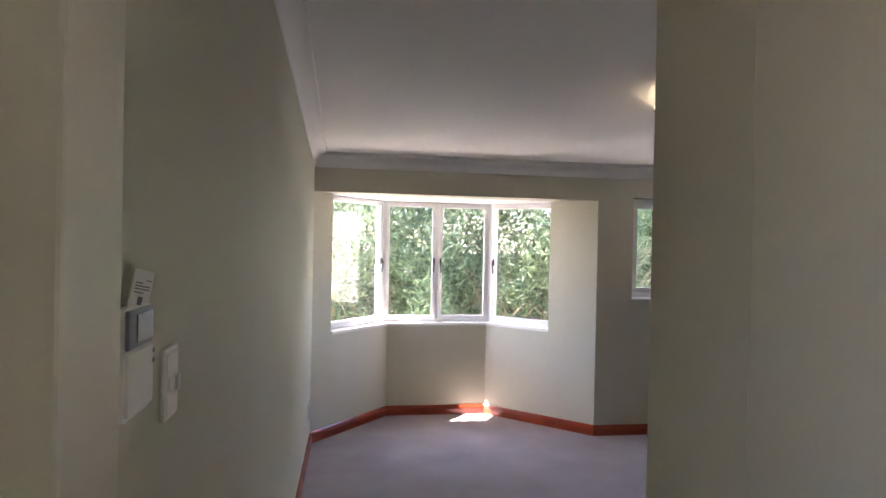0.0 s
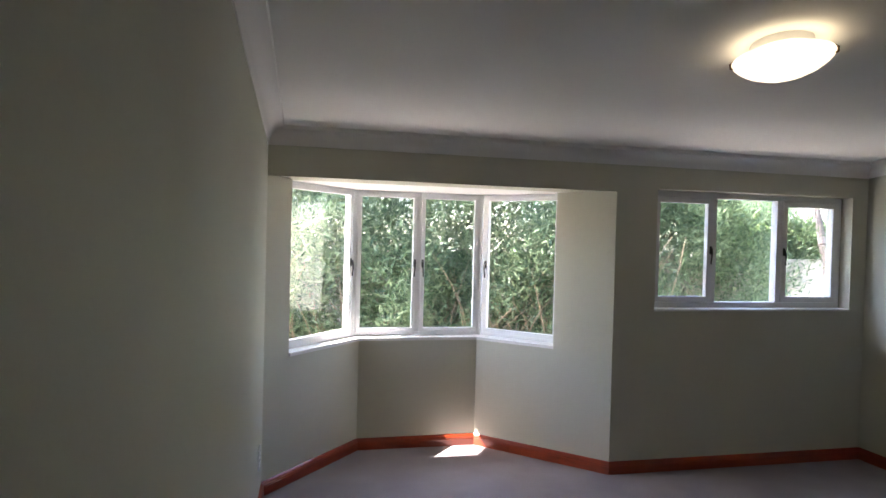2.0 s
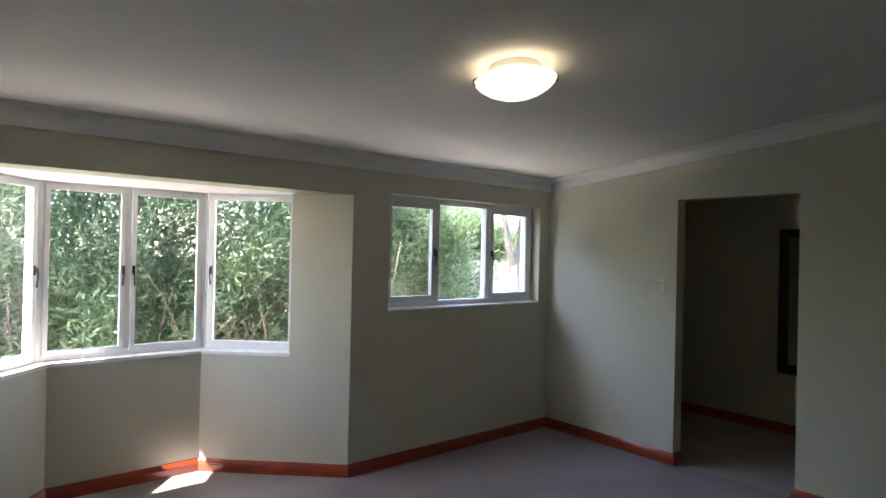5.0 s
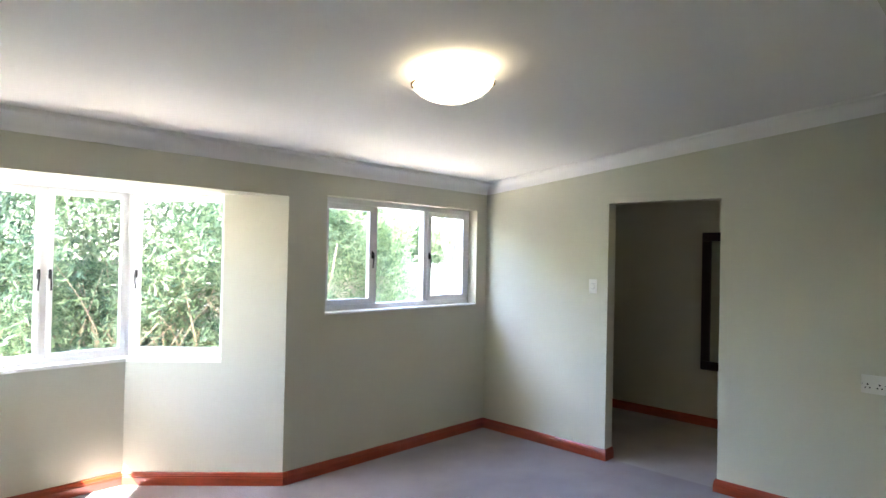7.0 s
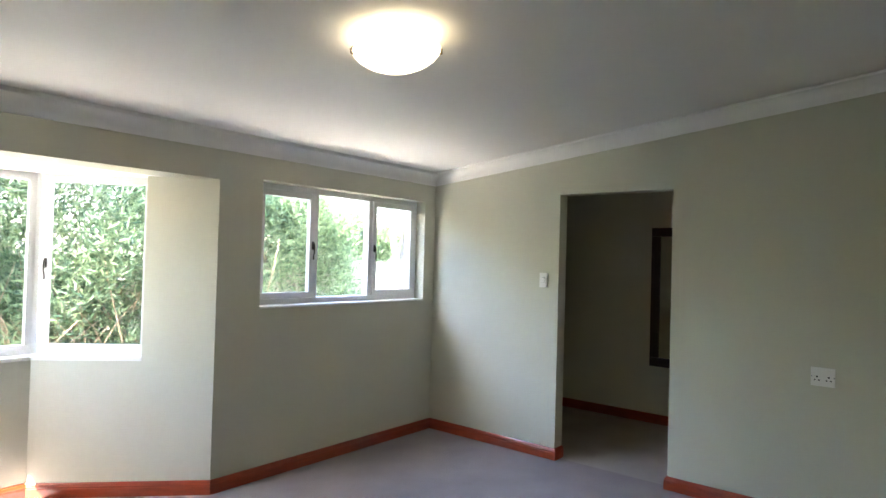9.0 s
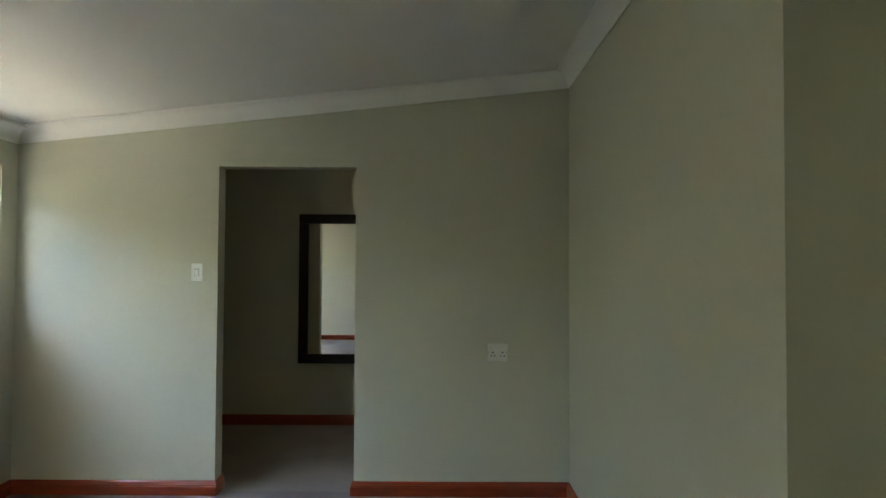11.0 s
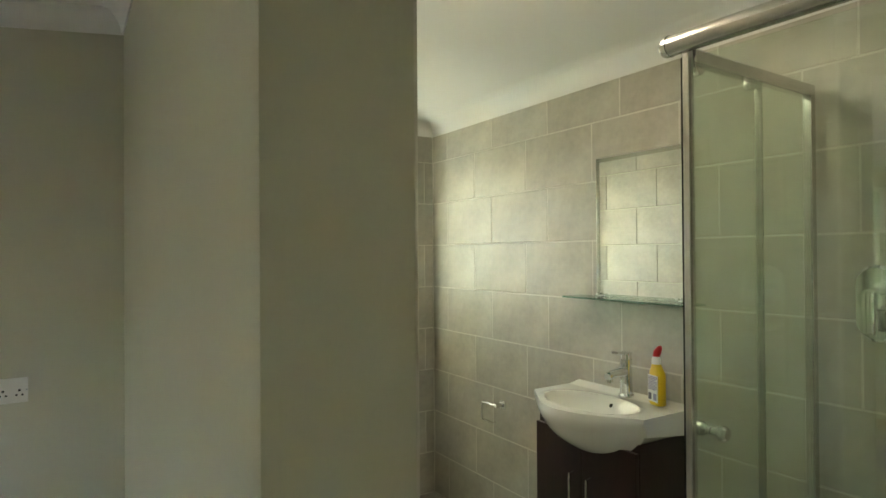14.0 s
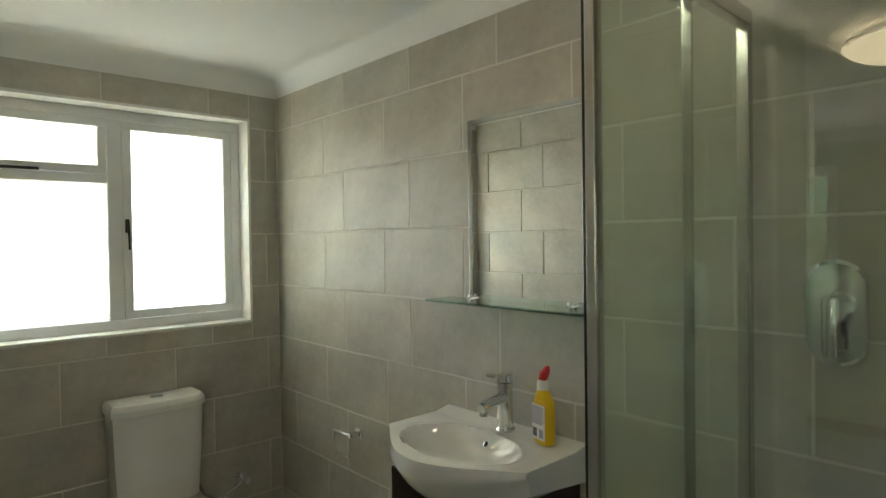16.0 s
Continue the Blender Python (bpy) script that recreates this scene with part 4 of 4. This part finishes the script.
mx = thing("shower_mixer", pose(2.35, BYS, 1.34, 0, 0, 0), "chrome concealed shower mixer with lever on tiles", "shower mixer")
bm = bmesh.new()
outline = ell(0, 0.055, 0.058, 0.055, 14, 0, 180)[:-1] + ell(0, -0.055, 0.058, 0.055, 14, 180, 360)[:-1]
lo, hi, tp = [[bm.verts.new((x * s, y, z * s)) for x, z in outline] for s, y in ((1, 0.0), (1, 0.006), (0.93, 0.012))]
k = len(outline)
for a, b in ((lo, hi), (hi, tp)):
    for i in range(k):
        bm.faces.new((a[i], a[(i + 1) % k], b[(i + 1) % k], b[i]))
bm.faces.new(tp), bm.faces.new(lo[::-1])
part("cover_plate", bm, CHROME, mx, smooth=True)
part("hub", cyl(bmesh.new(), (0, 0.012, 0.012), (0, 0.052, 0.012), 0.034, 32, 0.031), CHROME, mx, smooth=True)
part("lever", box(bmesh.new(), (-0.016, 0.050, -0.085), (0.016, 0.066, 0.035), 0.007), CHROME, mx, smooth=True)

# ---- garden ----
def leaves(name, count, place, size, mat, label, category, seed):
    """Long folded leaves, each of four triangles, set about the points that place() gives."""
    rng = np.random.default_rng(seed)
    c, out = place(rng, count)
    yaw = rng.uniform(0, 2 * np.pi, count)
    lift = rng.uniform(-0.5, 1.25, count)
    d = np.stack([np.cos(yaw) * np.cos(lift), np.sin(yaw) * np.cos(lift), np.sin(lift)], 1) + out * 0.5
    d /= np.linalg.norm(d, axis=1)[:, None]
    side = np.cross(d, rng.normal(size=(count, 3)))
    side /= np.linalg.norm(side, axis=1)[:, None]
    up = np.cross(side, d)
    L = (size * rng.uniform(0.6, 1.3, count))[:, None]
    W = L * 0.085
    v = np.stack([c, c + d * L * 0.45 + side * W, c + d * L * 0.5 - up * W * 0.4, c + d * L * 0.45 - side * W, c + d * L - up * L * 0.08], 1).reshape(-1, 3)
    b = np.arange(count)[:, None] * 5
    f = np.concatenate([b + [0, 1, 2], b + [0, 2, 3], b + [1, 4, 2], b + [2, 4, 3]], 1).reshape(-1, 3)
    me = bpy.data.meshes.new(name)
    me.from_pydata(v.tolist(), [], f.tolist())
    me.materials.append(mat)
    return tagged(new(name, me), label, category, kind="stuff")


def hedge_points(rng, n):
    """Sprays of leaves round shoot tips in a thick, uneven, tall screen."""
    k = n // 16
    x = rng.uniform(-4.5, 8.6, k)
    z = -0.2 + 3.2 * rng.beta(1.15, 0.95, k)
    crest = 2.9 - 1.1 * np.clip(-0.3 - x, 0, 1) + 0.18 * np.sin(x * 1.9) + 0.14 * np.sin(x * 4.3 + 1) - 0.30 * np.clip(x - 4.2, 0, 3)
    z = np.minimum(z, crest - rng.exponential(0.12, k))
    face = 7.6 + 0.22 * np.sin(x * 2.3 + z * 1.7) + 0.16 * np.sin(x * 5.1 - z * 3.1) + 0.22 * np.clip(x - 3, 0, 5)
    y = face + rng.exponential(0.24, k) + 0.55 * (rng.random(k) < 0.42)
    # gaps low down that show stems and fence
    hole = (np.sin(x * 3.7 + 0.6) * np.sin(z * 3.9 + x) > 0.45) & (z < 1.25)
    y = np.where(hole, y + 0.5, y)
    c = np.repeat(np.stack([x, y, z], 1), 16, 0)[:n]
    if len(c) < n:
        c = np.concatenate([c, c[: n - len(c)]])
    c = c + rng.normal(size=(n, 3)) * 0.085
    return c, np.tile(np.array([0, -0.5, 0.35]), (n, 1))


leaves("oleander_hedge", 280000, hedge_points, 0.115, LEAF, "dense sunlit oleander hedge with long narrow leaves", "hedge", 4)
bm = bmesh.new()
rs = random.Random(8)
for i in range(170):
    x = rs.uniform(-1.5, 5.0)
    y = 7.95 + rs.uniform(-0.2, 0.5)
    dx, dy, h = rs.uniform(-0.9, 0.9), rs.uniform(-0.4, 0.2), rs.uniform(1.0, 2.0)
    pts = [Vector((x + dx * f * f + 0.07 * math.sin(5 * f + i), y + dy * f, -0.25 + h * f)) for f in (0, 0.22, 0.42, 0.62, 0.8, 1)]
    for p, q, r, r2 in zip(pts, pts[1:], (0.011, 0.010, 0.008, 0.007, 0.005), (0.010, 0.008, 0.007, 0.005, 0.003)):
        cyl(bm, p, q, r, 5, r2)
tagged(part("hedge_stems", bm, STEM, None, "brown bare stems inside the oleander hedge"), category="stems", kind="stuff")

fence = thing("boundary_wall", pose(0, 8.75, -0.25), "weathered beige precast concrete boundary wall behind the hedge", "garden wall")
pb = finish("fence_panel", blk((-0.74, -0.025, -0.14), (0.74, 0.025, 0.14), 0.01), FENCE)
qb = finish("fence_post", blk((-0.06, -0.06, 0), (0.06, 0.06, 1.8), 0.012), FENCE)
for i in range(9):
    x = -5 + i * 1.52
    o = new("fence_post", qb)
    o.parent, o.location = fence, (x, 0, 0)
    for j in range(6):
        o = new("fence_panel", pb)
        o.parent, o.location = fence, (x + 0.76, 0.0, 0.145 + j * 0.288)

tree = thing("garden_tree", pose(6.88, 7.2, 0.05) @ Matrix.Diagonal((0.7, 0.7, 0.95, 1)), "grey-barked garden tree with forked limbs and loose crown", "tree")


def limb(bm, pts, r0, r1):
    n = len(pts)
    for i in range(n - 1):
        a, b = r0 + (r1 - r0) * i / (n - 1), r0 + (r1 - r0) * (i + 1) / (n - 1)
        cyl(bm, pts[i], pts[i + 1], a, 9, b)


bm = bmesh.new()
limb(bm, [(0, 0, -0.35), (0.03, 0, 0.8), (0.0, 0.05, 1.45)], 0.13, 0.11)
limb(bm, [(0, 0.05, 1.4), (-0.22, 0.0, 1.75), (-0.36, 0.0, 2.2), (-0.30, 0.1, 2.6), (-0.55, 0.1, 3.2)], 0.075, 0.03)
limb(bm, [(0, 0.05, 1.4), (0.16, 0.05, 1.8), (0.22, 0.0, 2.3), (0.32, 0.0, 2.7), (0.75, 0.1, 3.5)], 0.10, 0.04)
limb(bm, [(0.22, 0, 2.3), (0.05, 0.05, 2.7), (0.0, 0.1, 3.4)], 0.05, 0.02)
limb(bm, [(-0.36, 0, 2.2), (-0.75, -0.1, 2.5), (-1.1, -0.1, 2.8)], 0.035, 0.015)
limb(bm, [(0.32, 0, 2.7), (0.75, -0.2, 2.85), (1.2, -0.2, 3.1)], 0.04, 0.015)
part("trunk", bm, BARK, tree, smooth=True)


def crown_points(rng, n):
    k = n // 40
    cc = np.stack([rng.normal(0.1, 0.95, k), rng.normal(0, 0.7, k), rng.normal(2.6, 0.42, k)], 1)
    c = np.repeat(cc, 40, 0)[:n] + rng.normal(size=(n, 3)) * 0.13
    return c, np.zeros((n, 3))


cr = leaves("crown", 8000, crown_points, 0.10, LEAF2, "", "", 9)
cr.parent = tree
for key in ("kind", "category", "label"):
    if key in cr:
        del cr[key]

# ---- tiles, laid last ----
TH, TL = 0.258, 0.448
_cache = {}


def tile(parent, w, h, m, mat, name="tile"):
    """One tile of w by h in the local xz plane, its face towards -y, 6 mm thick with eased edges."""
    key = (round(w, 3), round(h, 3), mat.name)
    if key not in _cache:
        bm = bmesh.new()
        e, t = 0.0018, 0.006
        lo = [bm.verts.new((x, 0, z)) for x, z in ((0, 0), (w, 0), (w, h), (0, h))]
        mid = [bm.verts.new((x, -t + e, z)) for x, z in ((0, 0), (w, 0), (w, h), (0, h))]
        hi = [bm.verts.new((x, -t, z)) for x, z in ((e, e), (w - e, e), (w - e, h - e), (e, h - e))]
        for a, b in ((lo, mid), (mid, hi)):
            for i in range(4):
                bm.faces.new((a[i], a[(i + 1) % 4], b[(i + 1) % 4], b[i]))
        bm.faces.new(hi)
        _cache[key] = finish(name, bm, mat)
    o = new(name, _cache[key])
    o.parent = parent
    o.matrix_world = m
    return o


def tile_wall(parent, start, end, base, odd, place, holes=()):
    """Rows of running-bond tiles from start to end along a wall; place(s, z) gives a tile's pose. holes: (s0, s1, z0, z1)."""
    g = 0.006
    for r in range(9):
        z0, z1 = r * TH - 0.005, min((r + 1) * TH - 0.005, 2.33)
        z0 = max(z0, 0.0)
        off = (base if r % 2 == 0 else odd)
        s = off - math.ceil((off - start) / TL) * TL
        while s < end:
            a, b = max(s, start), min(s + TL, end)
            s += TL
            if b - a < 0.015:
                continue
            pieces = [(a, b, z0, z1)]
            for h0, h1, y0, y1 in holes:
                nxt = []
                for p, q, u, v in pieces:
                    if q <= h0 or p >= h1 or v <= y0 or u >= y1:
                        nxt.append((p, q, u, v))
                        continue
                    if p < h0:
                        nxt.append((p, h0, u, v))
                    if q > h1:
                        nxt.append((h1, q, u, v))
                    p2, q2 = max(p, h0), min(q, h1)
                    if u < y0:
                        nxt.append((p2, q2, u, y0))
                    if v > y1:
                        nxt.append((p2, q2, y1, v))
                pieces = nxt
            for p, q, u, v in pieces:
                if q - p > 0.012 and v - u > 0.012:
                    tile(parent, q - p - g, v - u - g, place(p + g / 2, u + g / 2), TILE)


SOUTH = bpy.data.objects["wall_bath_south"]
EASTB = bpy.data.objects["wall_bath_east"]
# south wall runs towards -x as seen from the room
tile_wall(SOUTH, -BXE, -BX0, -3.29, -3.45, lambda s, z: pose(-s, BYS - 0.006, z, 0, 0, 180))
tile_wall(EASTB, -BYN, -BYS, -0.02, -0.19, lambda s, z: pose(BXE + 0.006, -s, z, 0, 0, -90), holes=((-WY1, -WY0 + 0.012, WZ0, WZ1 + 0.012),))
NB = bpy.data.objects["wall_south"]
WB = bpy.data.objects["wall_bath_west"]
tile_wall(NB, 2.466, BXE, 2.62, 2.45, lambda s, z: pose(s, BYN, z, 0, 0, 0))
tile_wall(WB, BYS, BYN, 0.1, 0.27, lambda s, z: pose(BX0, s, z, 0, 0, 90))
FB = bpy.data.objects["floor_bath"]
for i in range(10):
    for j in range(5):
        x0, y0 = BX0 + i * 0.33, BYS + j * 0.33
        x1, y1 = min(x0 + 0.326, BXE), min(y0 + 0.326, BYN + 0.11)
        if x1 - x0 > 0.02 and y1 - y0 > 0.02:
            tile(FB, x1 - x0, y1 - y0, pose(x0, y0, -0.006, -90, 0, 0) @ pose(0, 0, 0, 0, 0, 0) @ Matrix.Translation((0, 0, 0)), FTILE, "floor_tile")
